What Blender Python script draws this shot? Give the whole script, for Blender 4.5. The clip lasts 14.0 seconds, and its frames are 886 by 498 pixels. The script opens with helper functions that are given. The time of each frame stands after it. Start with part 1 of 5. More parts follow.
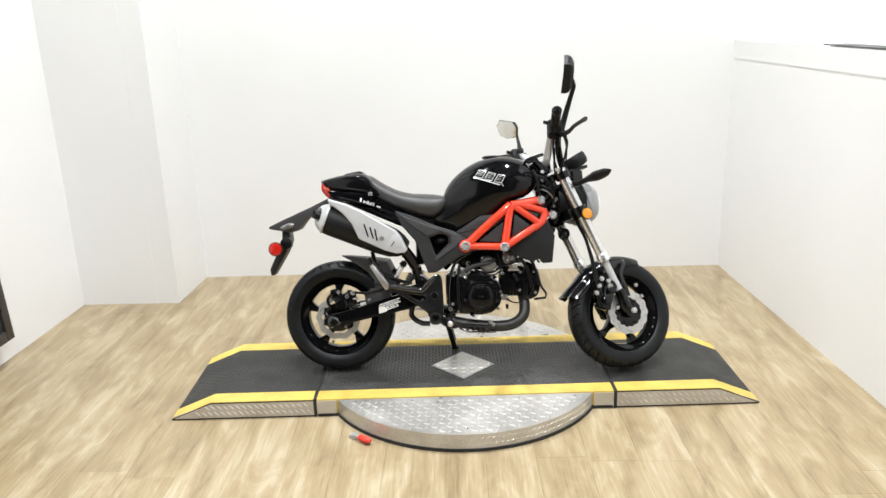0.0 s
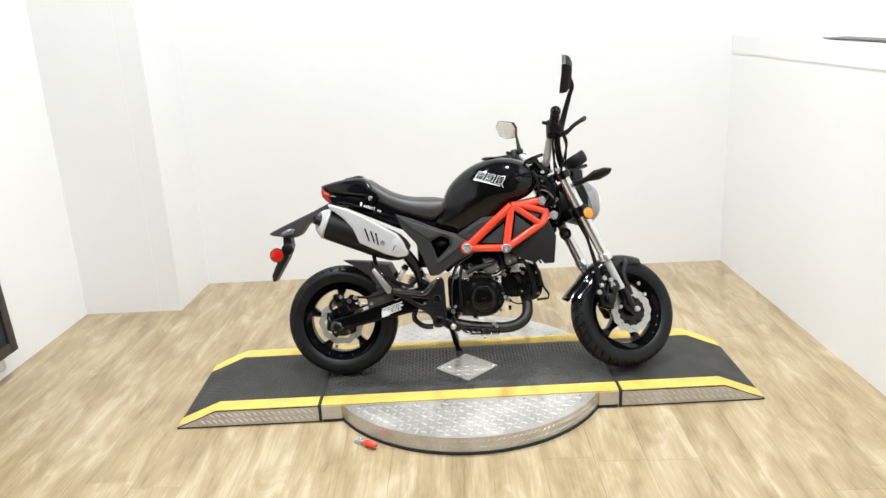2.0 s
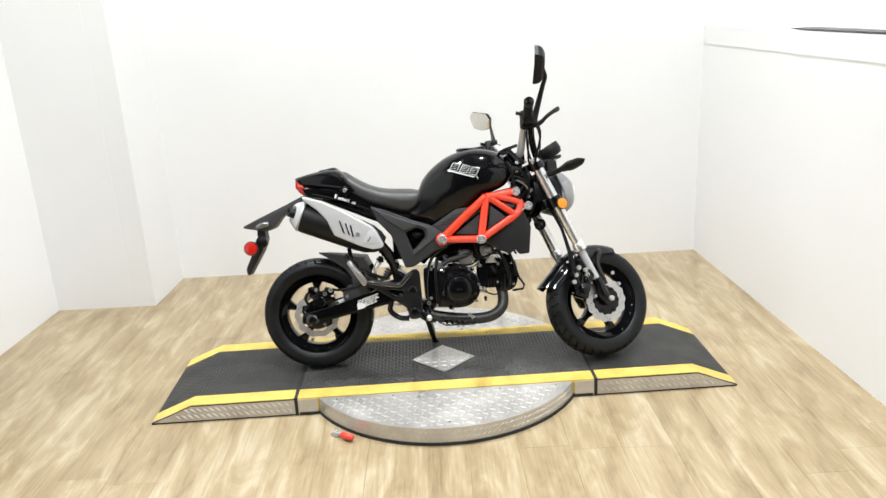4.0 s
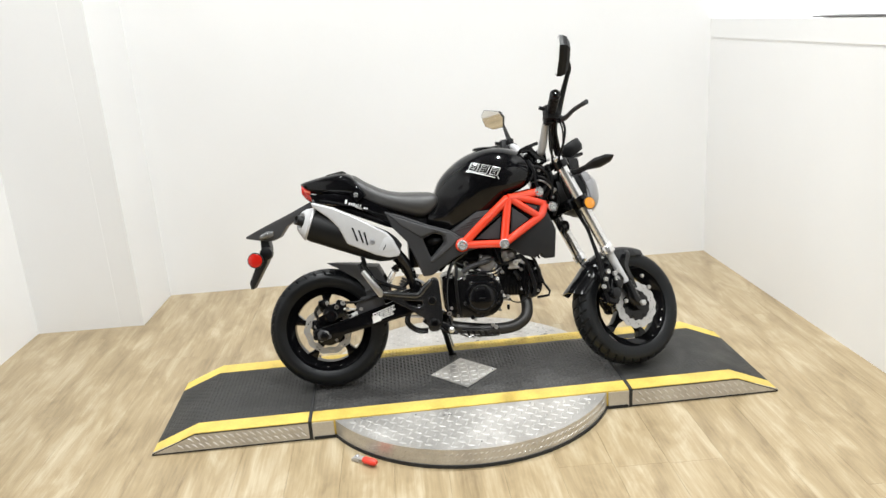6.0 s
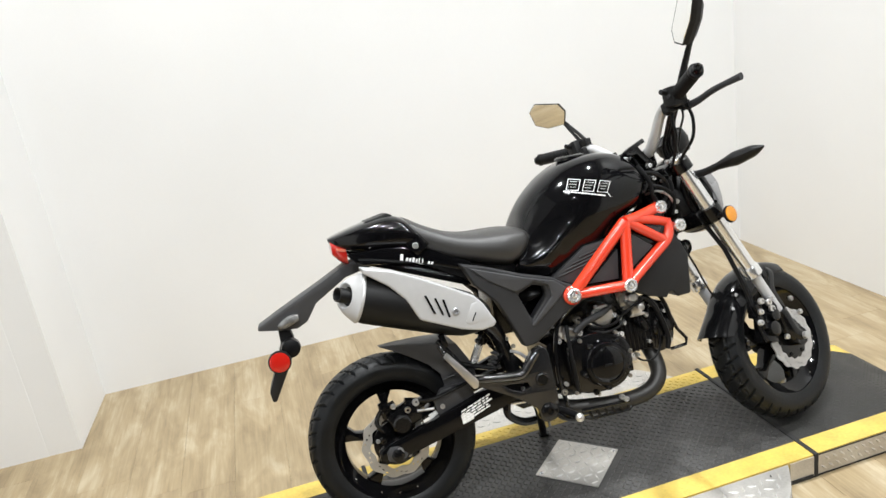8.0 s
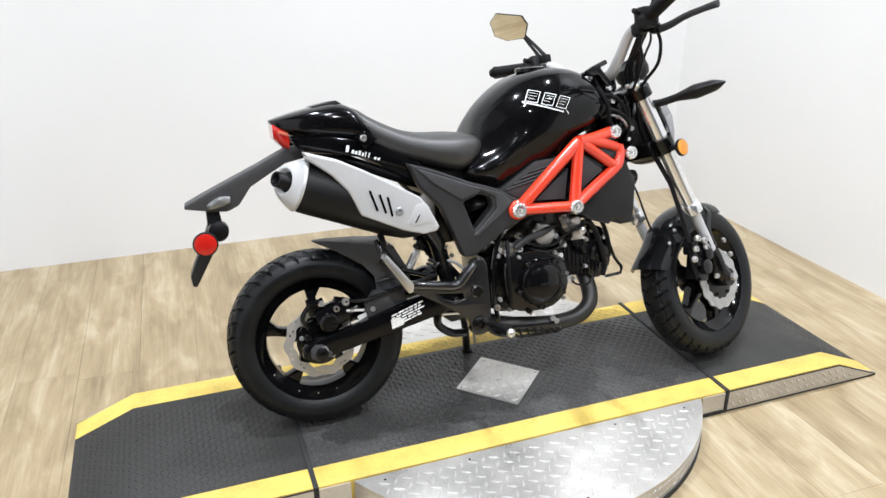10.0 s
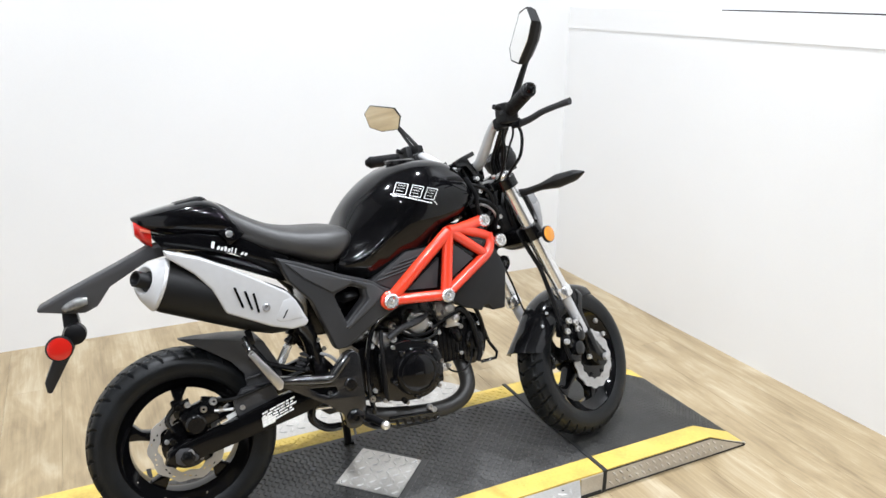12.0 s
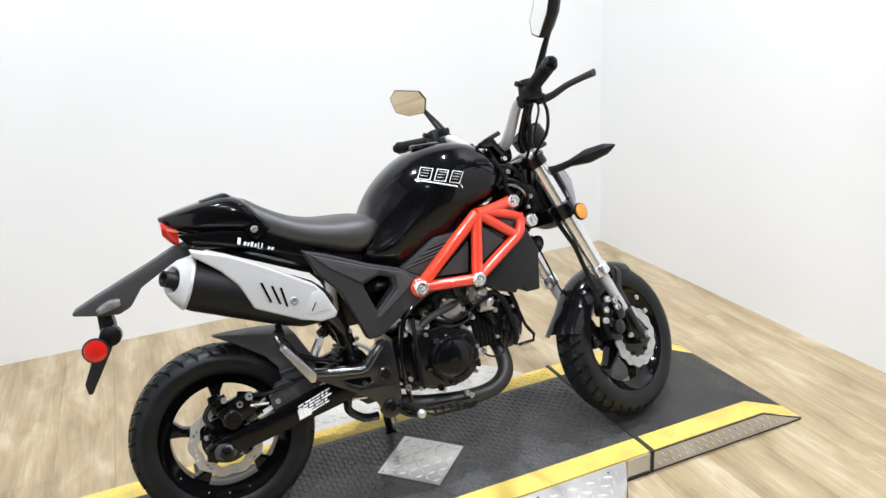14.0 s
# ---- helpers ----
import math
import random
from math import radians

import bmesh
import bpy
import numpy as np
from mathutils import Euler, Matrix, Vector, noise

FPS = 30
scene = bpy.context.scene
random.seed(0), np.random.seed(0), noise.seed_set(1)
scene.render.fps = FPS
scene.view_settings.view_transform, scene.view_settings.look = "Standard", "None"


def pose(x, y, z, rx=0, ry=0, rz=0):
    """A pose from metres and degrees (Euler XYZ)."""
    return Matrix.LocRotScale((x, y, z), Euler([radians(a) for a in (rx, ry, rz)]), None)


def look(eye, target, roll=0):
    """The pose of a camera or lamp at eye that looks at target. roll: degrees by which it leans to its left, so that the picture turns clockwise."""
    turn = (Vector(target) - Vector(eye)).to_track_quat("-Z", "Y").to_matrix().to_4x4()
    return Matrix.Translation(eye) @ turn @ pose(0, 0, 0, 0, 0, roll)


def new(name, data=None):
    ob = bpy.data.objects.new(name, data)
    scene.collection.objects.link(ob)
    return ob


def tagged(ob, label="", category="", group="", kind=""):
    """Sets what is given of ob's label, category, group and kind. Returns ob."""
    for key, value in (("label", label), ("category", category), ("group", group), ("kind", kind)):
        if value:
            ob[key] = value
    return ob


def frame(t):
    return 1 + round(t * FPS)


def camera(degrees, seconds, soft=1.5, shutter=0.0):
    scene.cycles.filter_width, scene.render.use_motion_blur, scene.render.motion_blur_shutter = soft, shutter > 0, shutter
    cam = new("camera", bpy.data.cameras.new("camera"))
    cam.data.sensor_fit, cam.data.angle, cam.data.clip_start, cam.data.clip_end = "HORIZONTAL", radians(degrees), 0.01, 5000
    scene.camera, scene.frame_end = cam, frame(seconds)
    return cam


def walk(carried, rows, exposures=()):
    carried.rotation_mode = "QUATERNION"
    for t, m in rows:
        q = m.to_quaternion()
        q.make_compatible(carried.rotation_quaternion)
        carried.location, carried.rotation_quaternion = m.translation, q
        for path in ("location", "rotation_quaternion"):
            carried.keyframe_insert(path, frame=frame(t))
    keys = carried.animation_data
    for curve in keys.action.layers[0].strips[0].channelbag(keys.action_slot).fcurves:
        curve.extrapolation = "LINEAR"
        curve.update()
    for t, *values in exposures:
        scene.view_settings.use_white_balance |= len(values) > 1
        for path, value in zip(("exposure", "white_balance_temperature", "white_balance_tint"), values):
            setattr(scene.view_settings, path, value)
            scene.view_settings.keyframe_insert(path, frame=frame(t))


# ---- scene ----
cam = camera(60.0, 14.0)
PATH = [
    (0, (-0.017, -3.008, 1.504), (-0.051, -1.095, 0.925), -1.7),
    (0.5, (0.013, -3.006, 1.532), (-0.022, -1.095, 0.943), -2.4),
    (1, (0.001, -3.011, 1.512), (-0.03, -1.1, 0.92), -2.9),
    (1.5, (-0.006, -3.019, 1.507), (-0.056, -1.102, 0.94), -3.1),
    (2, (-0.015, -2.998, 1.517), (-0.054, -1.085, 0.935), -3.0),
    (2.5, (0.009, -2.995, 1.529), (-0.007, -1.086, 0.933), -1.9),
    (3, (-0.013, -3.016, 1.497), (-0.012, -1.103, 0.914), -1.6),
    (3.5, (0.005, -3.012, 1.506), (-0.011, -1.101, 0.918), -1.7),
    (3.7, (0.001, -3.007, 1.512), (-0.004, -1.1, 0.909), -2.2),
    (5.8, (-0.110, -2.870, 1.450), (-0.048, -0.954, 0.880), -4.8),
    (6, (-0.193, -2.798, 1.445), (-0.095, -0.886, 0.864), -3.9),
    (6.2, (-0.208, -2.675, 1.442), (-0.064, -0.742, 0.948), -3.1),
    (6.5, (-0.282, -2.488, 1.443), (-0.179, -0.545, 0.978), -2.7),
    (6.8, (-0.368, -2.308, 1.456), (-0.339, -0.372, 0.954), -6.3),
    (7, (-0.435, -2.213, 1.439), (-0.49, -0.287, 0.903), -6.5),
    (7.1, (-0.446, -2.153, 1.401), (-0.516, -0.253, 0.779), -7.5),
    (7.2, (-0.467, -2.082, 1.4), (-0.428, -0.189, 0.756), -7.4),
    (7.3, (-0.495, -2.033, 1.387), (-0.369, -0.14, 0.755), -7.0),
    (7.5, (-0.584, -1.942, 1.409), (-0.285, -0.066, 0.782), -6.8),
    (7.7, (-0.644, -1.858, 1.435), (-0.244, 0.001, 0.818), -9.3),
    (9.8, (-0.781, -1.763, 1.321), (-0.263, -0.008, 0.514), 0.3),
    (10, (-0.77, -1.754, 1.327), (-0.177, -0.02, 0.525), -0.1),
    (10.5, (-0.711, -1.778, 1.334), (0.019, -0.092, 0.543), 0.5),
    (11, (-0.688, -1.787, 1.337), (0.083, -0.108, 0.572), 0.4),
    (11.5, (-0.675, -1.781, 1.368), (0.134, -0.079, 0.698), -0.4),
    (12, (-0.667, -1.786, 1.379), (0.159, -0.076, 0.751), 0.7),
    (12.5, (-0.653, -1.793, 1.374), (0.145, -0.068, 0.751), 1.7),
    (13, (-0.614, -1.795, 1.41), (0.179, -0.072, 0.776), -1.2),
    (13.5, (-0.626, -1.797, 1.393), (0.176, -0.093, 0.721), 0.3),
    (14, (-0.587, -1.78, 1.375), (0.099, -0.026, 0.703), -3.7),
]
walk(cam, [(t, look(eye, target, roll)) for t, eye, target, roll in PATH], [(0.0, -0.02, 6670, 10), (3.7, 0.03, 6620, 10), (6.2, -0.06, 6740, 10), (7.7, -0.06, 6740, 10), (9.8, 0.02, 6350, 12), (14.0, 0.02, 6350, 12)])

# ---- light ----
world = bpy.data.worlds.new("world")
scene.world = world
world.use_nodes = True
world.node_tree.nodes["Background"].inputs[0].default_value = (0.9, 0.93, 1.0, 1)
world.node_tree.nodes["Background"].inputs[1].default_value = 0.05
scene.view_settings.exposure = 0.0

LAMP_SPOTS = [(x, y) for y in (-4.4, -1.9, 0.3) for x in (-1.0, 1.0)]
LAMP_POWER = 58.0


# ---- mesh helpers ----
def tree(m):
    m.use_nodes = True
    return m.node_tree.nodes, m.node_tree.links


def surface(name, colour, rough, metal=0.0, vary=0.12, size=6.0, fine=90.0, bump=0.05, coat=0.0, wear=0.0, rand=0.0, spec=0.5):
    """A node material: base colour with two scales of variation, uneven roughness and fine relief."""
    m = bpy.data.materials.new(name)
    n, l = tree(m)
    b = n["Principled BSDF"]
    tc = n.new("ShaderNodeTexCoord")
    big, small = n.new("ShaderNodeTexNoise"), n.new("ShaderNodeTexNoise")
    for t, sc in ((big, size), (small, fine)):
        t.inputs["Scale"].default_value = sc
        t.inputs["Detail"].default_value = 4
        l.new(tc.outputs["Object"], t.inputs["Vector"])
    mix = n.new("ShaderNodeMath")
    mix.operation = "MULTIPLY_ADD"
    l.new(small.outputs["Fac"], mix.inputs[0])
    mix.inputs[1].default_value = 0.5
    l.new(big.outputs["Fac"], mix.inputs[2])
    ramp = n.new("ShaderNodeMapRange")
    ramp.inputs["From Min"].default_value, ramp.inputs["From Max"].default_value = 0.45, 1.05
    ramp.inputs["To Min"].default_value, ramp.inputs["To Max"].default_value = 1 - vary, 1 + vary
    l.new(mix.outputs[0], ramp.inputs["Value"])
    last = ramp.outputs["Result"]
    if rand:
        info = n.new("ShaderNodeObjectInfo")
        r2 = n.new("ShaderNodeMapRange")
        r2.inputs["To Min"].default_value, r2.inputs["To Max"].default_value = 1 - rand, 1 + rand
        l.new(info.outputs["Random"], r2.inputs["Value"])
        mu = n.new("ShaderNodeMath")
        mu.operation = "MULTIPLY"
        l.new(last, mu.inputs[0])
        l.new(r2.outputs["Result"], mu.inputs[1])
        last = mu.outputs[0]
    sc = n.new("ShaderNodeVectorMath")
    sc.operation = "SCALE"
    sc.inputs[0].default_value = colour
    l.new(last, sc.inputs["Scale"])
    l.new(sc.outputs[0], b.inputs["Base Color"])
    rr = n.new("ShaderNodeMapRange")
    rr.inputs["From Min"].default_value, rr.inputs["From Max"].default_value = 0.3, 0.7
    rr.inputs["To Min"].default_value, rr.inputs["To Max"].default_value = max(0.02, rough * (0.85 - wear)), min(1, rough * (1.15 + wear))
    l.new(big.outputs["Fac"], rr.inputs["Value"])
    l.new(rr.outputs["Result"], b.inputs["Roughness"])
    b.inputs["Metallic"].default_value = metal
    b.inputs["Coat Weight"].default_value = coat
    b.inputs["Coat Roughness"].default_value = 0.04
    b.inputs["Specular IOR Level"].default_value = spec
    if bump:
        bp = n.new("ShaderNodeBump")
        bp.inputs["Strength"].default_value = bump
        bp.inputs["Distance"].default_value = 0.002
        l.new(small.outputs["Fac"], bp.inputs["Height"])
        l.new(bp.outputs["Normal"], b.inputs["Normal"])
    return m


def lens_material(name, colour):
    m = surface(name, colour, 0.12, vary=0.06, bump=0.0, coat=0.6)
    b = m.node_tree.nodes["Principled BSDF"]
    b.inputs["Transmission Weight"].default_value = 0.25
    return m


def wood_material():
    m = bpy.data.materials.new("vinyl_oak")
    n, l = tree(m)
    b = n["Principled BSDF"]
    tc, info = n.new("ShaderNodeTexCoord"), n.new("ShaderNodeObjectInfo")
    shift = n.new("ShaderNodeVectorMath")
    shift.operation = "MULTIPLY_ADD"
    cx = n.new("ShaderNodeCombineXYZ")
    for k in range(3):
        l.new(info.outputs["Random"], cx.inputs[k])
    l.new(cx.outputs[0], shift.inputs[0])
    shift.inputs[1].default_value = (37.0, 91.0, 13.0)
    l.new(tc.outputs["Object"], shift.inputs[2])
    def noise_at(scale, sx, sy, detail, rough=0.55, dist=0.0):
        mp = n.new("ShaderNodeMapping")
        mp.inputs["Scale"].default_value = (sx, sy, 1)
        l.new(shift.outputs[0], mp.inputs["Vector"])
        t = n.new("ShaderNodeTexNoise")
        t.inputs["Scale"].default_value, t.inputs["Detail"].default_value = scale, detail
        t.inputs["Roughness"].default_value, t.inputs["Distortion"].default_value = rough, dist
        l.new(mp.outputs[0], t.inputs["Vector"])
        return t
    streak = noise_at(1.0, 13.0, 1.3, 5, 0.6, 0.6)
    grain = noise_at(1.0, 120.0, 5.0, 3)
    blot = noise_at(1.0, 11.5, 3.1, 5, 0.62, 0.7)
    geo = n.new("ShaderNodeNewGeometry")
    l.new(geo.outputs["Position"], blot.inputs["Vector"].links[0].from_node.inputs["Vector"])
    ramp = n.new("ShaderNodeValToRGB")
    cr = ramp.color_ramp
    cr.elements[0].position, cr.elements[0].color = 0.30, (0.204, 0.149, 0.082, 1)
    cr.elements[1].position, cr.elements[1].color = 0.70, (0.450, 0.378, 0.262, 1)
    e = cr.elements.new(0.5)
    e.color = (0.322, 0.246, 0.143, 1)
    s1 = n.new("ShaderNodeMath")
    s1.operation = "MULTIPLY_ADD"
    l.new(blot.outputs["Fac"], s1.inputs[0])
    s1.inputs[1].default_value = 0.74
    s2 = n.new("ShaderNodeMath")
    s2.operation = "MULTIPLY_ADD"
    l.new(streak.outputs["Fac"], s2.inputs[0])
    s2.inputs[1].default_value = 0.30
    l.new(s2.outputs[0], s1.inputs[2])
    s3 = n.new("ShaderNodeMath")
    s3.operation = "MULTIPLY_ADD"
    l.new(grain.outputs["Fac"], s3.inputs[0])
    s3.inputs[1].default_value = 0.30
    s3.inputs[2].default_value = -0.15
    l.new(s3.outputs[0], s2.inputs[2])
    s4 = n.new("ShaderNodeMath")
    s4.operation = "MULTIPLY_ADD"
    l.new(info.outputs["Random"], s4.inputs[0])
    s4.inputs[1].default_value = 0.05
    l.new(s1.outputs[0], s4.inputs[2])
    s5 = n.new("ShaderNodeMath")
    s5.operation = "SUBTRACT"
    l.new(s4.outputs[0], s5.inputs[0])
    s5.inputs[1].default_value = 0.055
    l.new(s5.outputs[0], ramp.inputs["Fac"])
    l.new(ramp.outputs["Color"], b.inputs["Base Color"])
    b.inputs["Roughness"].default_value = 0.34
    bp = n.new("ShaderNodeBump")
    bp.inputs["Strength"].default_value, bp.inputs["Distance"].default_value = 0.12, 0.001
    l.new(grain.outputs["Fac"], bp.inputs["Height"])
    l.new(bp.outputs["Normal"], b.inputs["Normal"])
    return m


M = dict(
    gloss=surface("gloss_black_paint", (0.003, 0.003, 0.0035), 0.07, vary=0.2, bump=0.0, spec=0.3),
    lacquer=surface("black_lacquer", (0.005, 0.005, 0.0055), 0.12, vary=0.2, fine=120, bump=0.03, spec=0.58),
    mudguard=surface("mudguard_black", (0.005, 0.005, 0.0055), 0.10, vary=0.2, bump=0.0, spec=0.28),
    satin=surface("black_plastic", (0.008, 0.008, 0.0085), 0.42, vary=0.25, fine=400, bump=0.12, spec=0.2),
    grey=surface("dark_grey_plastic", (0.024, 0.024, 0.0255), 0.5, vary=0.2, fine=500, bump=0.2, spec=0.3),
    clear=surface("clear_lamp_plastic", (0.22, 0.22, 0.22), 0.12, metal=0.5, vary=0.4, size=40, fine=200, bump=0.1),
    shroud=surface("shroud_plastic", (0.016, 0.016, 0.017), 0.42, vary=0.2, fine=500, bump=0.15, spec=0.3),
    ribgrey=surface("grey_plastic", (0.043, 0.043, 0.0455), 0.5, vary=0.15, fine=500, bump=0.2, spec=0.35),
    rubber=surface("tyre_rubber", (0.0044, 0.0052, 0.0062), 0.42, vary=0.5, size=14, fine=160, bump=0.3, spec=0.28),
    hose=surface("black_rubber", (0.005, 0.005, 0.0055), 0.4, vary=0.2, bump=0.05, spec=0.16),
    vinyl=surface("seat_vinyl", (0.024, 0.023, 0.0225), 0.40, vary=0.2, fine=350, bump=0.30, spec=0.6),
    red=surface("orange_red_paint", (0.70, 0.048, 0.018), 0.2, vary=0.05, bump=0.0, coat=0.5),
    chrome=surface("chrome", (0.80, 0.80, 0.80), 0.2, metal=0.8, vary=0.06, bump=0.0),
    fork=surface("fork_chrome", (0.78, 0.78, 0.78), 0.19, metal=0.84, vary=0.06, bump=0.0),
    alu=surface("brushed_aluminium", (0.62, 0.61, 0.60), 0.32, metal=1.0, vary=0.1, bump=0.08),
    silver=surface("silver_paint", (0.47, 0.47, 0.475), 0.32, metal=0.15, vary=0.06, bump=0.02),
    cast=surface("black_engine_paint", (0.0035, 0.0035, 0.0039), 0.15, vary=0.3, fine=200, bump=0.2, spec=0.36),
    casting=surface("glossy_black_casting", (0.011, 0.011, 0.0118), 0.15, vary=0.3, size=18, fine=200, bump=0.08, spec=0.85),
    cheek=surface("grey_metallic_paint", (0.30, 0.30, 0.31), 0.32, metal=0.3, vary=0.08, bump=0.02),
    steel=surface("disc_steel", (0.47, 0.465, 0.46), 0.36, metal=0.62, vary=0.12, bump=0.05),
    pipe=surface("heat_stained_pipe", (0.020, 0.0185, 0.017), 0.42, metal=0.2, vary=0.3, size=14, fine=300, bump=0.1),
    muffler=surface("muffler_black", (0.0075, 0.0075, 0.0078), 0.45, vary=0.25, fine=400, bump=0.1, spec=0.2),
    orange=lens_material("amber_lens", (0.95, 0.36, 0.02)),
    strip=lens_material("pale_red_lens", (0.85, 0.22, 0.14)),
    redlens=lens_material("red_lens", (0.62, 0.018, 0.011)),
    white=surface("white_plastic", (0.75, 0.75, 0.75), 0.3, vary=0.04, bump=0.0),
    print=surface("white_print", (0.85, 0.85, 0.85), 0.4, vary=0.03, bump=0.0),
    sticker=surface("sticker", (0.7, 0.7, 0.68), 0.4, vary=0.1, fine=300, bump=0.0),
    deck=surface("black_tread_deck", (0.040, 0.039, 0.038), 0.40, vary=0.45, size=5, fine=120, bump=0.2, wear=0.2, spec=0.45),
    rampdeck=surface("black_ramp_rubber", (0.024, 0.0235, 0.022), 0.52, vary=0.4, size=5, fine=140, bump=0.25, wear=0.2, spec=0.4),
    yellow=surface("yellow_safety_paint", (0.58, 0.415, 0.09), 0.5, vary=0.25, size=12, fine=120, bump=0.2),
    plate=surface("tread_plate", (0.54, 0.52, 0.49), 0.36, metal=0.66, vary=0.22, size=7, fine=160, bump=0.15, wear=0.15),
    lug=surface("polished_tread", (0.63, 0.615, 0.595), 0.31, metal=0.58, vary=0.15, size=7, fine=160, bump=0.05),
    decklug=surface("worn_black_tread", (0.056, 0.054, 0.052), 0.32, vary=0.5, size=4, fine=60, bump=0.1, spec=0.5),
    edge=surface("black_edge", (0.012, 0.012, 0.012), 0.7, vary=0.2, bump=0.1),
    wall=surface("white_wall_paint", (0.79, 0.79, 0.79), 0.55, vary=0.025, size=1.5, fine=250, bump=0.05),
    # for added walls out of view, dark so that glossy black reflects little
    hall=surface("dark_unseen_wall", (0.10, 0.10, 0.105), 0.6, vary=0.06, size=1.5, fine=250, bump=0.05),
    ceil=surface("ceiling_paint", (0.16, 0.16, 0.165), 0.8, vary=0.03, bump=0.05),
    wood=wood_material(),
    subfloor=surface("plank_joint", (0.265, 0.205, 0.13), 0.8, vary=0.2, bump=0.0),
    frame=surface("dark_frame", (0.03, 0.027, 0.025), 0.4, vary=0.2, bump=0.1),
    poster=surface("poster_print", (0.03, 0.036, 0.04), 0.6, vary=0.5, size=9, bump=0.0, spec=0.2),
    redgrip=surface("red_handle", (0.75, 0.05, 0.03), 0.4, vary=0.1, bump=0.05),
    bronze=surface("bronze_mirror_glass", (0.86, 0.85, 0.82), 0.03, metal=1.0, vary=0.02, bump=0.0),
    mirror=surface("mirror_glass", (0.92, 0.92, 0.9), 0.02, metal=1.0, vary=0.01, bump=0.0),
)


def join(*bms):
    out = bmesh.new()
    for b in bms:
        me = bpy.data.meshes.new("tmp")
        b.to_mesh(me)
        b.free()
        out.from_mesh(me)
        bpy.data.meshes.remove(me)
    return out


def part(name, bm, material, parent=None, label="", angle=35, place=None):
    """Links a bmesh as one mesh object, under a thing or a part."""
    bmesh.ops.recalc_face_normals(bm, faces=bm.faces)
    me = bpy.data.meshes.new(name)
    bm.to_mesh(me)
    bm.free()
    me.materials.append(material)
    for p in me.polygons:
        p.use_smooth = True
    me.set_sharp_from_angle(angle=radians(angle))
    ob = new(name, me)
    if place is not None:
        ob.matrix_basis = place
    if parent is not None:
        ob.parent = parent
    if label:
        ob["label"] = label
    return ob


def bevelled(bm, width, segments=2, limit=25):
    if width > 0:
        es = [e for e in bm.edges if len(e.link_faces) == 2 and e.calc_face_angle(0) > radians(limit)]
        bmesh.ops.bevel(bm, geom=es, offset=width, segments=segments, affect="EDGES", clamp_overlap=True, profile=0.6)
    return bm


def box(c, size, bevel=0.0, turn=None):
    bm = bmesh.new()
    bmesh.ops.create_cube(bm, size=1.0)
    bmesh.ops.scale(bm, vec=size, verts=bm.verts)
    bevelled(bm, bevel)
    m = Matrix.Translation(c)
    if turn:
        m = m @ pose(0, 0, 0, *turn)
    bm.transform(m)
    return bm


def smooth_path(pts, n=6):
    """Points along a curve through pts."""
    p = [Vector(q) for q in pts]
    p = [2 * p[0] - p[1]] + p + [2 * p[-1] - p[-2]]
    out = []
    for i in range(1, len(p) - 2):
        a, b, c, d = p[i - 1 : i + 3]
        for k in range(n):
            t = k / n
            out.append(0.5 * (2 * b + (c - a) * t + (2 * a - 5 * b + 4 * c - d) * t * t + (3 * b - a - 3 * c + d) * t ** 3))
    return out + [p[-2]]


def tube(pts, r, seg=10, curve=0, flat=1.0):
    """A round rod along points; r is one radius or one for each point."""
    pts = smooth_path(pts, curve) if curve else [Vector(p) for p in pts]
    rs = [r] * len(pts) if isinstance(r, (int, float)) else [float(np.interp(i / (len(pts) - 1), np.linspace(0, 1, len(r)), r)) for i in range(len(pts))]
    bm = bmesh.new()
    ref = Vector((0, 0, 1))
    rings = []
    for i, p in enumerate(pts):
        d = (pts[min(i + 1, len(pts) - 1)] - pts[max(i - 1, 0)]).normalized()
        if i == 0:
            ref = Vector((0, 1, 0)) if abs(d.y) < 0.9 else Vector((0, 0, 1))
        side = (ref - d * ref.dot(d)).normalized()
        ref = side
        up = d.cross(side)
        rings.append([bm.verts.new(p + rs[i] * (math.cos(a) * side * flat + math.sin(a) * up)) for a in np.linspace(0, 2 * math.pi, seg, endpoint=False)])
    for a, b in zip(rings, rings[1:]):
        for k in range(seg):
            bm.faces.new((a[k], a[(k + 1) % seg], b[(k + 1) % seg], b[k]))
    bm.faces.new(rings[0][::-1])
    bm.faces.new(rings[-1])
    return bm


def rod(a, b, r, seg=14):
    return tube([a, b], r, seg)


def lathe(profile, place, seg=48, closed=False):
    """Turns (radius, along) points about the z axis of place."""
    bm = bmesh.new()
    rings = []
    for r, h in profile:
        rings.append([bm.verts.new((r * math.cos(a), r * math.sin(a), h)) for a in np.linspace(0, 2 * math.pi, seg, endpoint=False)])
    pairs = list(zip(rings, rings[1:])) + ([(rings[-1], rings[0])] if closed else [])
    for a, b in pairs:
        for k in range(seg):
            bm.faces.new((a[k], a[(k + 1) % seg], b[(k + 1) % seg], b[k]))
    if not closed:
        bm.faces.new(rings[0])
        bm.faces.new(rings[-1])
    bm.transform(place)
    return bm


def across(c):
    """A pose whose z axis points to the bike's right (-y), at c."""
    return pose(*c, 90, 0, 0)


def along(a, b):
    """A pose at a whose z axis points to b."""
    a, b = Vector(a), Vector(b)
    return Matrix.Translation(a) @ (b - a).to_track_quat("Z", "Y").to_matrix().to_4x4()


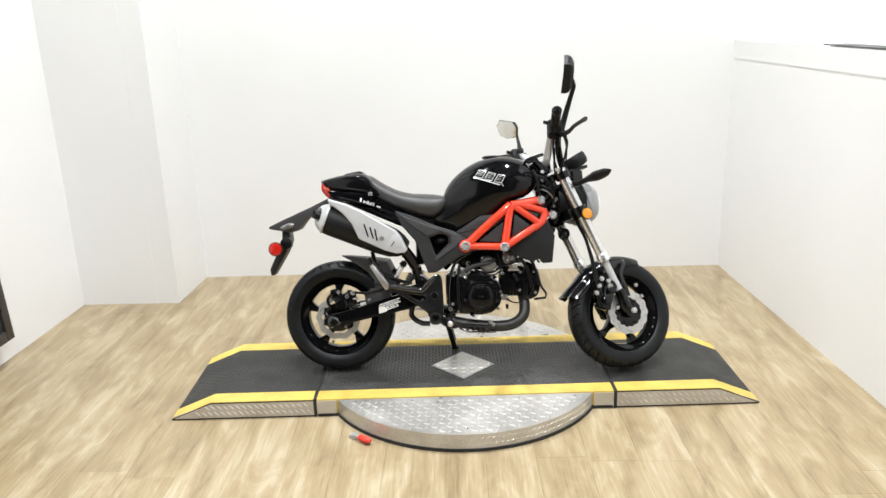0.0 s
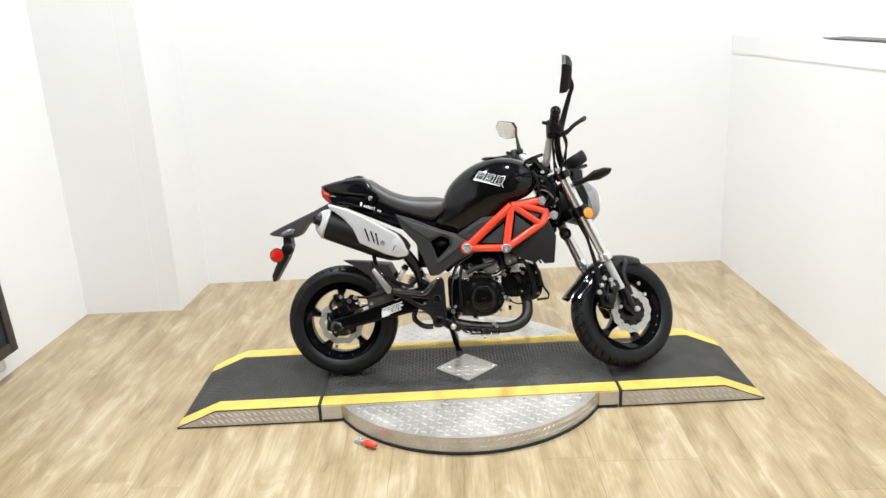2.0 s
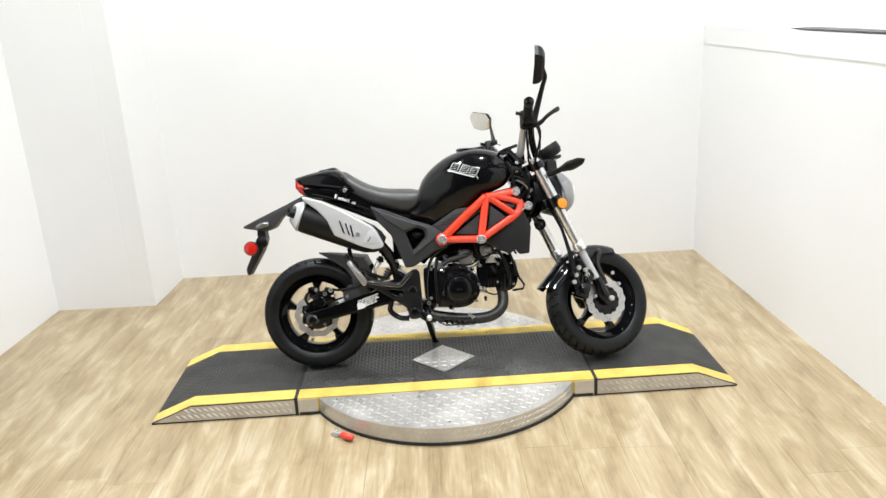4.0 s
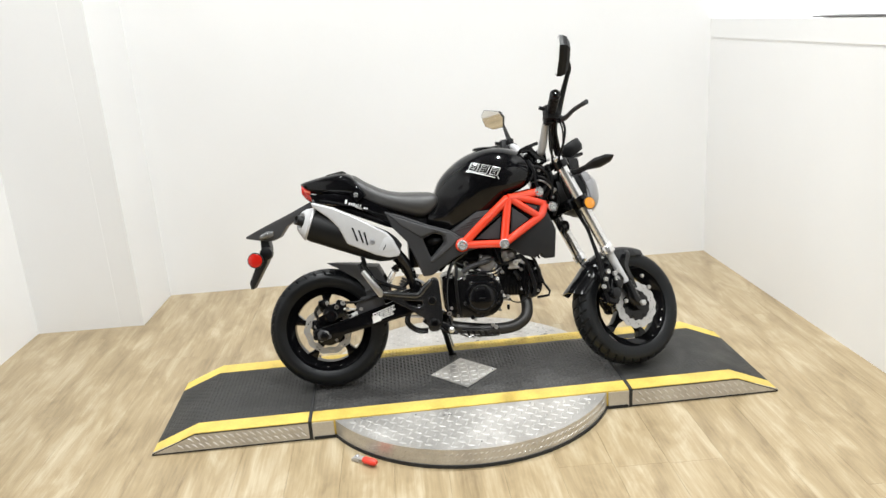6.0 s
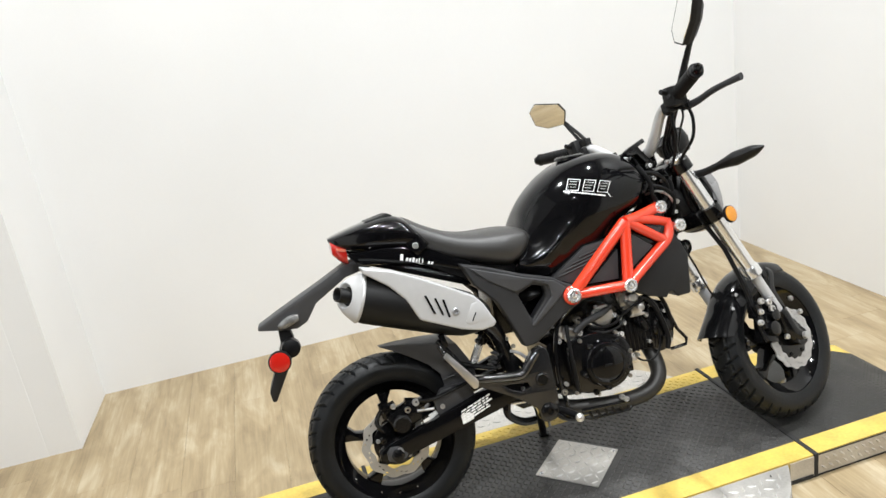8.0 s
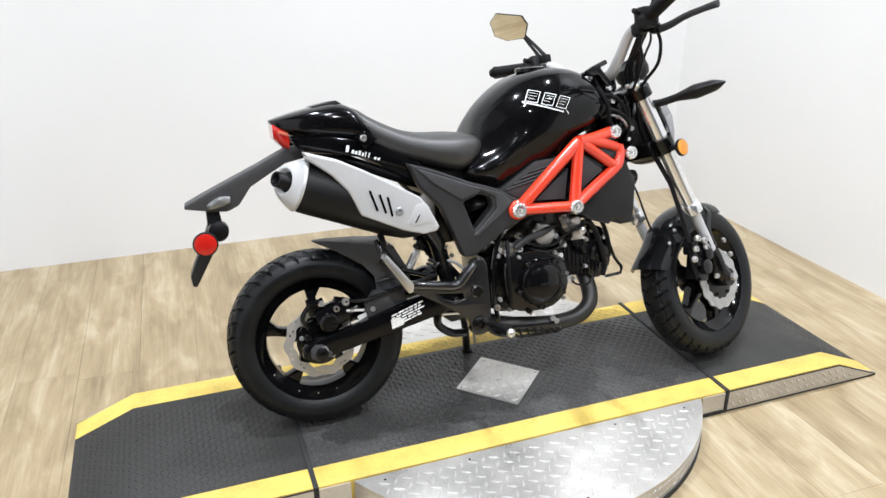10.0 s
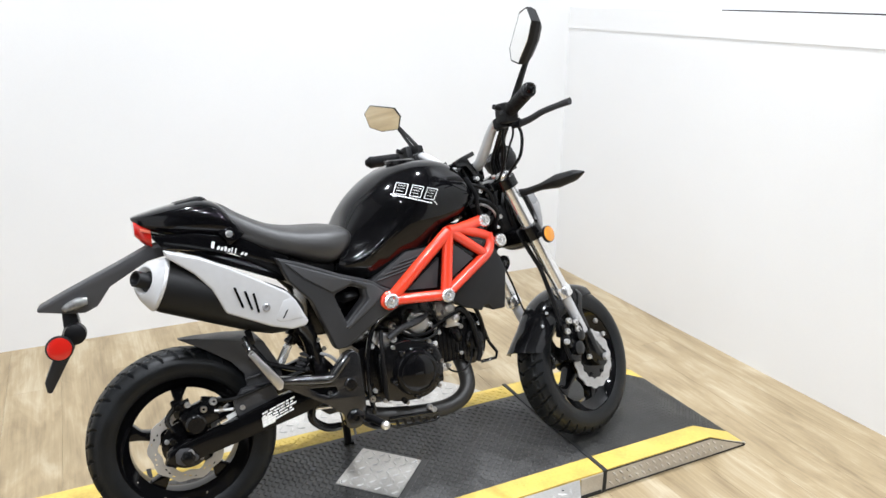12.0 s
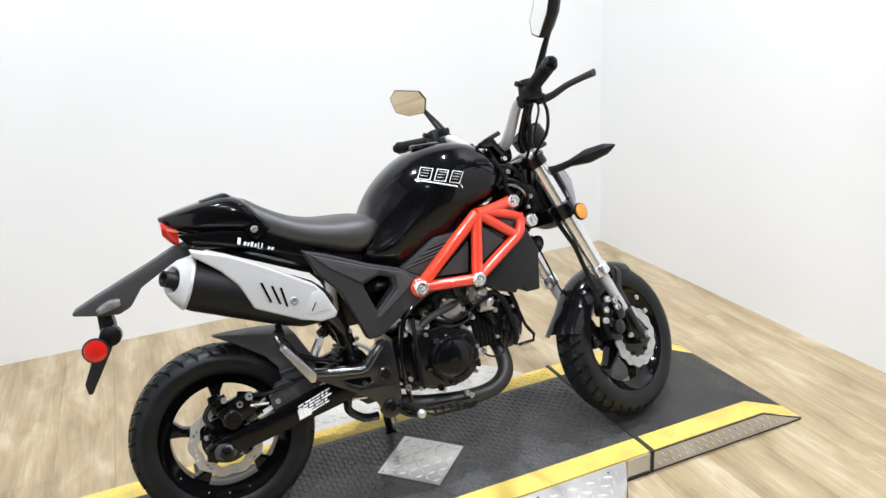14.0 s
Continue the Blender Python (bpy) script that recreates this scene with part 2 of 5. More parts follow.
def prism(pts, y0, y1, bevel=0.0, hole=None, segments=2):
    """A plate with an outline in x and z, from y0 to y1, with a hole if wanted."""
    bm = bmesh.new()
    loops = [pts] + ([hole] if hole else [])
    if hole:
        edges = []
        for lp in loops:
            vs = [bm.verts.new((x, y0, z)) for x, z in lp]
            edges += [bm.edges.new((vs[k], vs[(k + 1) % len(vs)])) for k in range(len(vs))]
        bmesh.ops.triangle_fill(bm, use_beauty=True, use_dissolve=True, edges=edges)
    else:
        bm.faces.new([bm.verts.new((x, y0, z)) for x, z in pts])
    got = bmesh.ops.extrude_face_region(bm, geom=list(bm.faces))
    bmesh.ops.translate(bm, vec=(0, y1 - y0, 0), verts=[v for v in got["geom"] if isinstance(v, bmesh.types.BMVert)])
    bmesh.ops.recalc_face_normals(bm, faces=bm.faces)
    return bevelled(bm, bevel, segments)


def rounded(pts, n=4):
    """A closed outline smoothed through its points."""
    p = [Vector(q) for q in pts]
    out = []
    for i in range(len(p)):
        a, b, c, d = p[i - 1], p[i], p[(i + 1) % len(p)], p[(i + 2) % len(p)]
        for k in range(n):
            t = k / n
            q = 0.5 * (2 * b + (c - a) * t + (2 * a - 5 * b + 4 * c - d) * t * t + (3 * b - a - 3 * c + d) * t ** 3)
            out.append((q.x, q.y))
    return out


def body(sections, seg=28, square=0.75, tuck=1.0, steps=5):
    """A smooth body along x: rows of x, bottom, top, half width."""
    rows = np.array(sections, float)
    s = np.arange(len(rows))
    fine = np.array([[v for v in smooth_path([(r[0], r[1], r[2]) for r in rows], steps)]][0])
    hw = np.array([v[0] for v in smooth_path([(r[3], 0, 0) for r in rows], steps)])
    bm = bmesh.new()
    rings = []
    for (x, zb, zt), w in zip(fine, hw):
        mid, h = (zb + zt) / 2, (zt - zb) / 2
        ring = []
        for a in np.linspace(0, 2 * math.pi, seg, endpoint=False):
            c, q = math.cos(a), math.sin(a)
            y = w * math.copysign(abs(c) ** square, c)
            z = h * math.copysign(abs(q) ** square, q)
            if z < 0:
                y *= 1 - (1 - tuck) * min(1, -z / h * 1.4)
            ring.append(bm.verts.new((x, y, mid + z)))
        rings.append(ring)
    for a, b in zip(rings, rings[1:]):
        for k in range(seg):
            bm.faces.new((a[k], a[(k + 1) % seg], b[(k + 1) % seg], b[k]))
    bm.faces.new(rings[0])
    bm.faces.new(rings[-1])
    return bm


def flipped(bm):
    bm.transform(Matrix.Diagonal((1, -1, 1, 1)))
    return bm


# ---- the room ----
def slab(name, p0, p1, z0, z1, thick, material, side):
    """A wall between two plan points, thickened to one side of the line."""
    a, b = Vector((*p0, 0)), Vector((*p1, 0))
    d = (b - a).normalized()
    n = Vector((-d.y, d.x, 0)) * side
    bm = bmesh.new()
    base = [a, b, b + n * thick, a + n * thick]
    lo = [bm.verts.new(v + Vector((0, 0, z0))) for v in base]
    hi = [bm.verts.new(v + Vector((0, 0, z1))) for v in base]
    bm.faces.new(lo[::-1])
    bm.faces.new(hi)
    for k in range(4):
        bm.faces.new((lo[k], lo[(k + 1) % 4], hi[(k + 1) % 4], hi[k]))
    return tagged(part(name, bm, material), kind="structure")


TOP = 4.2
tagged(slab("wall_north", (-1.62, 1.485), (2.1, 1.485), -0.05, TOP, 0.15, M["wall"], 1), "plain white painted back wall of the photo bay")
tagged(slab("wall_return", (-1.56, 1.635), (-1.585, 1.035), -0.05, TOP, 0.12, M["wall"], -1), "white painted return of the wall recess")
tagged(slab("wall_alcove", (-2.35, 1.045), (-1.705, 1.037), -0.05, TOP, 0.15, M["wall"], 1), "white painted wall beside the recess")
tagged(slab("wall_west", (-2.13, 1.045), (-2.29, -2.9), -0.05, TOP, 0.15, M["wall"], -1), "plain white painted side wall")
# walls beyond y = -2.9 are unseen, added dark to deepen reflections on the bike
tagged(slab("wall_west_hall", (-2.29, -2.9), (-2.54, -9.0), -0.05, TOP, 0.15, M["hall"], -1), "unseen dark grey side wall, added to darken reflections")
tagged(slab("wall_south", (-2.8, -9.0), (2.5, -9.0), -0.05, TOP, 0.15, M["hall"], -1), "unseen dark grey end wall, added to darken reflections")
tagged(slab("wall_east", (1.585, 1.485), (1.7112, -2.9), -0.05, 1.33, 0.22, M["wall"], 1), "white painted half wall with a ledge on top")
tagged(slab("wall_east_hall", (1.7112, -2.9), (1.887, -9.0), -0.05, 1.33, 0.22, M["hall"], 1), "unseen dark grey half wall, added to darken reflections")
tagged(slab("wall_east_upper", (1.80, 1.49), (1.9263, -2.9), 1.33, TOP, 0.15, M["wall"], 1), "white wall set back above the ledge")
tagged(slab("wall_east_upper_hall", (1.9263, -2.9), (2.102, -9.0), 1.33, TOP, 0.15, M["hall"], 1), "unseen dark grey wall above the ledge, added to darken reflections")
tagged(slab("ledge_trim", (1.5825, 1.485), (1.7085, -2.9), 1.235, 1.334, 0.0028, M["wall"], 1), "white trim board under the wall ledge")
tagged(slab("floor", (-2.8, -9.1), (2.5, -9.1), -0.06, -0.004, 10.8, M["subfloor"], 1), "floor of pale oak-look vinyl planks")
tagged(slab("ceiling", (-2.8, -9.1), (2.5, -9.1), TOP, TOP + 0.1, 10.8, M["ceil"], 1), "plain dark grey ceiling")


def ceiling_lamp(x, y):
    lamp = new("ceiling_lamp")
    lamp.location = (x, y, TOP)
    ring = lathe([(0.085, 0), (0.085, -0.02), (0.075, -0.024), (0.07, -0.012), (0.07, 0)], Matrix(), 32)
    part("lamp_ring", ring, M["white"], lamp)
    d = bpy.data.lights.new("lamp_light", "AREA")
    d.shape, d.size, d.energy, d.color, d.spread = "DISK", 0.08, LAMP_POWER, (0.915, 0.965, 1.0), radians(130)
    o = new("lamp_light", d)
    o.parent = lamp
    o.location = (0, 0, -0.02)
    return tagged(lamp, "small round white ceiling downlight", "ceiling lamp", "ceiling lamps")


for lx, ly in LAMP_SPOTS:
    ceiling_lamp(lx, ly)


# ---- the turntable ----
DECK = 0.072
SEAM, BEND, TIP, HALF = 0.594, 1.005, 1.165, 0.286
DISC = 0.578
table = new("motorcycle_turntable")
table.matrix_basis = pose(0, 0.007, 0, 0, 0, 1.0)
tagged(table, "black and yellow drive-on turntable with tread plate skirts on the floor", "turntable")


def wedge(x0, x1, x2, y0, y1, z0, h):
    """A deck piece: level from x0 to x1, then down to z0 at x2."""
    s = 1 if x1 > x0 else -1
    return prism([(x0, z0), (x2, z0), (x2, z0 + 0.006), (x1, h), (x0, h)], y0, y1)


def lugs(spots, z, size=(0.027, 0.0078, 0.0026)):
    """Raised lozenges of tread plate; spots: x, y, turn, and height or none."""
    a, b, h = size
    verts, faces = [], []
    for x, y, turn, zz in spots:
        c, s = math.cos(turn), math.sin(turn)
        k = len(verts)
        for u, v, w in ((-a / 2, 0, 0), (0, -b / 2, 0), (a / 2, 0, 0), (0, b / 2, 0), (-a * 0.3, 0, h), (0, -b * 0.22, h), (a * 0.3, 0, h), (0, b * 0.22, h)):
            verts.append((x + u * c - v * s, y + u * s + v * c, zz + w))
        for q in ((4, 5, 6, 7), (0, 1, 5, 4), (1, 2, 6, 5), (2, 3, 7, 6), (3, 0, 4, 7)):
            faces.append([k + i for i in q])
    me = bpy.data.meshes.new("tread")
    me.from_pydata(verts, [], faces)
    bm = bmesh.new()
    bm.from_mesh(me)
    bpy.data.meshes.remove(me)
    return bm


def grid(x0, x1, y0, y1, step, keep=lambda x, y: True, height=lambda x: DECK):
    out = []
    for i in range(int((x1 - x0) / step) + 1):
        for j in range(int((y1 - y0) / step) + 1):
            x, y = x0 + i * step, y0 + j * step
            if keep(x, y):
                out.append((x, y, radians(45 if (i + j) % 2 else -45), height(x)))
    return out


YEL = 0.077
part("centre_deck", box((0, 0, DECK / 2 + 0.004), (2 * SEAM - 0.012, 2 * (HALF - YEL), DECK - 0.008), 0.0015), M["deck"], table, "black painted tread plate deck")
for s in (-1, 1):
    ramp = part("ramp", wedge(s * (SEAM + 0.006), s * BEND, s * TIP, -(HALF - YEL), HALF - YEL, 0.002, DECK), M["rampdeck"], table, "black ramp with tread pattern")
    for q in (-1, 1):
        ya, yb = sorted((q * (HALF - YEL), q * (HALF - 0.003)))
        part("yellow_stripe", wedge(s * (SEAM + 0.006), s * BEND, s * TIP, ya, yb, 0.002, DECK + 0.001), M["yellow"], ramp, "yellow safety stripe")
        ya, yb = sorted((q * (HALF - 0.003), q * HALF))
        x0, x1, x2 = s * (SEAM + 0.006), s * BEND, s * TIP
        ye, yf = sorted((q * (HALF - 0.002), q * (HALF + 0.0008)))
        # black strip put in for the dark gap between stripe and skirt
        part("edge_seal", prism([(x0, DECK - 0.0045), (x1, DECK - 0.0045), (x2, 0.004), (x2, 0.007), (x1, DECK - 0.0015), (x0, DECK - 0.0015)], ye, yf), M["edge"], ramp, "thin black strip drawn as the dark gap under the stripe")
        part("base_seal", prism([(x0, 0.0008), (x2, 0.0008), (x2, 0.0050), (x0, 0.0062)], ye, yf), M["edge"], ramp, "thin black base seal")
        skirt = part("skirt", wedge(s * (SEAM + 0.006), s * BEND, s * TIP, ya, yb, 0.006, DECK - 0.004), M["plate"], ramp, "tread plate side skirt")
        sp = []
        for i in range(21):
            x = SEAM + 0.025 + i * 0.0245
            top = DECK - 0.016 if x < BEND else DECK - 0.016 - (x - BEND) / (TIP - BEND) * DECK
            for j, z in enumerate((0.024, 0.050)):
                if z < top:
                    sp.append((s * (x + (j % 2) * 0.012), z, radians(-42 if q < 0 else 42), 0))
        bm = lugs(sp, 0, (0.029, 0.0080, 0.0032))
        bm.transform(pose(0, q * HALF, 0, 90, 0, 0) if q < 0 else pose(0, q * HALF, 0, 90, 0, 0) @ Matrix.Diagonal((1, 1, -1, 1)))
        tagged(part("skirt_tread", bm, M["lug"], ramp), kind="stuff")
    drop = lambda x: DECK if abs(x) < BEND else DECK - (abs(x) - BEND) / (TIP - BEND) * (DECK - 0.008)
    x0, x1 = sorted((s * (SEAM + 0.02), s * (TIP - 0.02)))
    tagged(part("ramp_tread", lugs(grid(x0, x1, -(HALF - YEL) + 0.012, HALF - YEL - 0.008, 0.0148, height=drop), 0, (0.0150, 0.0050, 0.0012 if s < 0 else 0.0006)), M["rampdeck"], ramp), kind="stuff")
for q in (-1, 1):
    part("yellow_stripe", box((0, q * (HALF - YEL / 2 - 0.0015), DECK / 2 + 0.0045), (2 * SEAM - 0.012, YEL - 0.003, DECK - 0.008), 0.0012), M["yellow"], table, "yellow safety stripe")
    for s in (-1, 1):
        part("skirt", box((s * (SEAM - 0.045), q * (HALF - 0.001), 0.036), (0.078, 0.004, 0.062)), M["plate"], table, "tread plate side skirt")
for q in (-1, 1):
    ya, yb = sorted((q * (HALF - YEL + 0.008), q * (HALF - 0.010)))
    tagged(part("stripe_tread" if q > 0 else "worn_stripe_tread", lugs(grid(-SEAM + 0.02, SEAM - 0.02, ya, yb, 0.0148, height=lambda x: DECK + 0.001), 0, (0.0150, 0.0050, 0.0014 if q > 0 else 0.0004)), M["yellow"], table), kind="stuff")
tagged(part("deck_tread", lugs(grid(-SEAM + 0.02, SEAM - 0.02, -(HALF - YEL) + 0.012, HALF - YEL - 0.008, 0.0148, lambda x, y: abs(x) + abs(y + 0.01) > 0.150), 0, (0.0155, 0.0056, 0.0023)), M["decklug"], table), kind="stuff")
for s in (-1, 1):
    part("seam_strip", box((s * SEAM, 0, DECK / 2 + 0.002), (0.013, 2 * HALF + 0.006, DECK + 0.004), 0.002), M["edge"], table, "black rubber seam strip")


def half_disc(r, z0, z1, y_in):
    a0 = math.asin(y_in / r)
    pts = [(r * math.cos(a), -r * math.sin(a)) for a in np.linspace(a0, math.pi - a0, 72)]
    bm = bmesh.new()
    lo = [bm.verts.new((x, y, z0)) for x, y in pts]
    hi = [bm.verts.new((x, y, z1)) for x, y in pts]
    bm.faces.new(lo)
    bm.faces.new(hi)
    for k in range(len(pts)):
        bm.faces.new((lo[k], lo[(k + 1) % len(pts)], hi[(k + 1) % len(pts)], hi[k]))
    return bm


for q, face in ((1, 0), (-1, 180)):
    wing_top = part("round_platform", half_disc(DISC, 0.012, DECK - 0.002, HALF + 0.001), M["plate"], table, "half-round tread plate platform", place=pose(0, 0, 0, 0, 0, face))
    part("base_strip", box((0, -(HALF + 0.0005), 0.0065), (2 * SEAM - 0.02, 0.006, 0.011)), M["edge"], table, "black rubber base edge", place=pose(0, 0, 0, 0, 0, face))
    for x, y in ((0.0, DISC - 0.045), (0.21, HALF + 0.022), (0.43, HALF + 0.022), (-0.21, HALF + 0.022), (-0.43, HALF + 0.022)):
        part("rivet", lathe([(0.0030, 0), (0.0026, 0.0008), (0.001, 0.0012)], pose(0, 0, 0, 0, 0, face) @ pose(x, -y, DECK - 0.002), 10), M["cast"], wing_top)
    part("base_ring", half_disc(DISC + 0.004, 0.001, 0.012, HALF - 0.02), M["edge"], table, "black rubber base edge", place=pose(0, 0, 0, 0, 0, face))
    sp = [(x, y, t + radians(20), DECK - 0.002) for x, y, t, z in grid(-DISC, DISC, -DISC, -HALF - 0.012, 0.0285) if math.hypot(x, y) < DISC - 0.016]
    tagged(part("platform_tread", lugs(sp, 0, (0.029, 0.008, 0.0024)), M["lug"], wing_top), kind="stuff")
    side = []
    for i in range(64):
        a = math.asin(HALF / DISC) + 0.05 + i * 0.0345
        if a < math.pi - math.asin(HALF / DISC) - 0.03:
            for j in range(2):
                side.append((a + j * 0.017, 0.028 + j * 0.024))
    bms = []
    for a, z in side:
        b = lugs([(0, 0, radians(40), 0)], 0, (0.017, 0.005, 0.0016))
        b.transform(Matrix.Translation((DISC * math.cos(a), -DISC * math.sin(a), z)) @ pose(0, 0, 0, 90, 0, 90 - math.degrees(a) ))
        bms.append(b)
    tagged(part("rim_tread", join(*bms), M["plate"], wing_top), kind="stuff")

cover = part("cover_plate", prism([(-0.094, -0.0015), (0.094, -0.0015), (0.094, 0.0015), (-0.094, 0.0015)], -0.094, 0.094, 0.0006), M["plate"], table, "square tread plate hatch cover set diagonally", place=pose(0, -0.01, DECK + 0.0022, 0, 0, 45))
sp = [(x, y, t, 0.0014) for x, y, t, z in grid(-0.078, 0.08, -0.078, 0.08, 0.026)]
tagged(part("cover_tread", lugs(sp, 0, (0.025, 0.0080, 0.0026)), M["lug"], cover), kind="stuff")
for sx, sy in ((1, -1), (-1, 1)):
    part("screw", lathe([(0.006, 0), (0.005, 0.002), (0.001, 0.003)], pose(sx * 0.082, sy * 0.082, 0.0014), 12), M["chrome"], cover)

# foot latch of the turntable
latch = new("turntable_latch")
latch.matrix_basis = pose(-0.405, -0.475, 0.0, 0, 0, -35)
tagged(latch, "steel floor latch with a red rubber handle", "latch")
part("latch_base", box((-0.02, 0.01, 0.006), (0.035, 0.03, 0.011), 0.003), M["steel"], latch)
part("latch_arm", tube([(-0.03, 0.0, 0.012), (-0.005, 0.0, 0.016), (0.02, 0.0, 0.018)], 0.005, 8), M["steel"], latch)
part("latch_grip", tube([(0.012, 0, 0.0165), (0.02, 0, 0.017), (0.06, 0, 0.018), (0.068, 0, 0.018)], [0.008, 0.0125, 0.0125, 0.007], 12), M["redgrip"], latch, "red rubber grip")
part("latch_bolt", lathe([(0.007, 0), (0.007, 0.006), (0.003, 0.008)], pose(-0.022, 0.012, 0.0115), 6), M["chrome"], latch)

# framed picture against the side wall
picture = new("framed_picture")
picture.matrix_basis = pose(-2.097, 0.28, 0.13, -2.7, 0, 87.6)
tagged(picture, "large dark-framed picture hung low and tilted on the white wall", "picture")
FW, FH = 0.80, 1.05
for nm, c, sz in (("frame_side", (-0.025, 0, FH / 2), (0.05, 0.03, FH)), ("frame_side", (-FW + 0.025, 0, FH / 2), (0.05, 0.03, FH)), ("frame_bottom", (-FW / 2, 0, 0.025), (FW - 0.1, 0.03, 0.05)), ("frame_top", (-FW / 2, 0, FH - 0.025), (FW - 0.1, 0.03, 0.05))):
    part(nm, box(c, sz, 0.004), M["frame"], picture)
part("print", box((-FW / 2, 0.004, FH / 2), (FW - 0.1, 0.008, FH - 0.1)), M["poster"], picture, "dark bluish print")

board = new("flat_board")
board.matrix_basis = pose(1.72, -0.25, 1.334, 0, 0, 1.6)
tagged(board, "thin dark board lying flat on the wall ledge", "board")
part("board_sheet", box((0, 0, 0.003), (0.11, 1.6, 0.005), 0.001), M["frame"], board)


# ---- the motorcycle ----
from mathutils.bvhtree import BVHTree

bike = new("motorcycle")
bike.matrix_basis = pose(0, -0.02, DECK + 0.0062, -13, 0, -0.6)
tagged(bike, "small black motorcycle with red trellis cover leaning on its stand", "motorcycle")

REAR, FRONT = (-0.513, 0.0, 0.229), (0.651, 0.0, 0.2105)
RAKE, TURNED = 25.0, 21.0
AXIS = Vector((-math.sin(radians(RAKE)), 0, math.cos(radians(RAKE))))
STEER = Matrix.Translation((0.622, 0, 0.228)) @ Matrix.Rotation(radians(TURNED), 4, AXIS) @ Matrix.Translation((-0.622, 0, -0.228))

TRAIL = Matrix.Translation((0.45, 0, 0.72)) @ Matrix.Rotation(radians(-3.2), 4, "X") @ Matrix.Translation((-0.45, 0, -0.72))
STEER = STEER @ TRAIL


def put(name, bm, mat, parent=bike, label="", angle=35):
    return part(name, bm, M[mat], parent, label, angle)


def steered(name, bm, mat, parent=bike, label="", angle=35):
    bm.transform(STEER)
    return part(name, bm, M[mat], parent, label, angle)


def on_axis(z):
    """The steering axis at height z."""
    return 0.622 - (z - 0.228) * math.tan(radians(RAKE))


def bolt(c, r=0.008, h=0.006, d=(0, -1, 0)):
    c = Vector(c)
    return lathe([(r, 0), (r, h * 0.6), (r * 0.8, h), (r * 0.45, h), (r * 0.4, h * 0.4)], along(c, c + Vector(d)), 12)


# wheels
def tyre(c, radius, half, rim, grooves=36):
    seg, prof = 432, 44
    depth = radius - rim
    shape = np.array([(0.0, 0.0), (0.30, 0.012), (0.55, 0.055), (0.75, 0.13), (0.90, 0.25), (0.975, 0.38), (0.985, 0.42), (1.0, 0.52), (0.99, 0.70), (0.94, 0.86), (0.89, 0.92), (0.885, 0.96), (0.84, 1.0)])
    run = np.r_[0, np.cumsum(np.hypot(*(np.diff(shape, axis=0) * (half, depth)).T))]
    run /= run[-1]
    bm = bmesh.new()
    rings = []
    for i in range(seg):
        a = 2 * math.pi * i / seg
        ring = []
        for j in range(prof + 1):
            s = -1 + 2 * j / prof
            w = abs(s)
            y = half * math.copysign(float(np.interp(w, run, shape[:, 0])), s)
            r = radius - depth * float(np.interp(w, run, shape[:, 1]))
            d = 0.0
            turn = a / (2 * math.pi) * grooves
            u = (turn + (1.3 * w if s > 0 else 1.3 * w + 0.5)) % 1
            if 0.10 < w < 0.52 and u < 0.13:
                d = 0.0066
            if 0.24 < w < 0.28 and 0.30 < u < 0.85:
                d = 0.0050
            if w < 0.11 and (turn + 0.45 - 0.9 * s) % 1 < 0.12:
                d = 0.0042
            if 0.57 < w < 0.60:
                d = 0.0016
            if 0.68 < w < 0.72 or 0.86 < w < 0.90:
                d = -0.0012
            r -= d
            ring.append(bm.verts.new((r * math.cos(a), y, r * math.sin(a))))
        rings.append(ring)
    for a, b in zip(rings, rings[1:] + rings[:1]):
        for k in range(prof):
            bm.faces.new((a[k], a[k + 1], b[k + 1], b[k]))
    bm.transform(Matrix.Translation(c))
    return bm


def rim_barrel(c, r, half):
    prof = [(r, -half), (r + 0.006, -half), (r + 0.006, -half + 0.006), (r - 0.004, -half + 0.012), (r - 0.022, -half + 0.024), (r - 0.026, 0), (r - 0.022, half - 0.024), (r - 0.004, half - 0.012), (r + 0.006, half - 0.006), (r + 0.006, half), (r, half), (r - 0.010, half - 0.012), (r - 0.030, half - 0.026), (r - 0.033, 0), (r - 0.030, -half + 0.026), (r - 0.010, -half + 0.012)]
    return lathe(prof, across(c), 72, True)


def spoke(c, a, r):
    pts = [(0.02, -0.024), (0.05, -0.021), (0.085, -0.010), (0.105, -0.009), (r - 0.03, -0.026), (r - 0.028, 0.018), (0.105, 0.013), (0.085, 0.013), (0.05, 0.024), (0.02, 0.026)]
    bm = prism(pts, -0.017, 0.017, 0.005)
    bm.transform(Matrix.Translation(c) @ Matrix.Rotation(-a, 4, "Y"))
    return bm


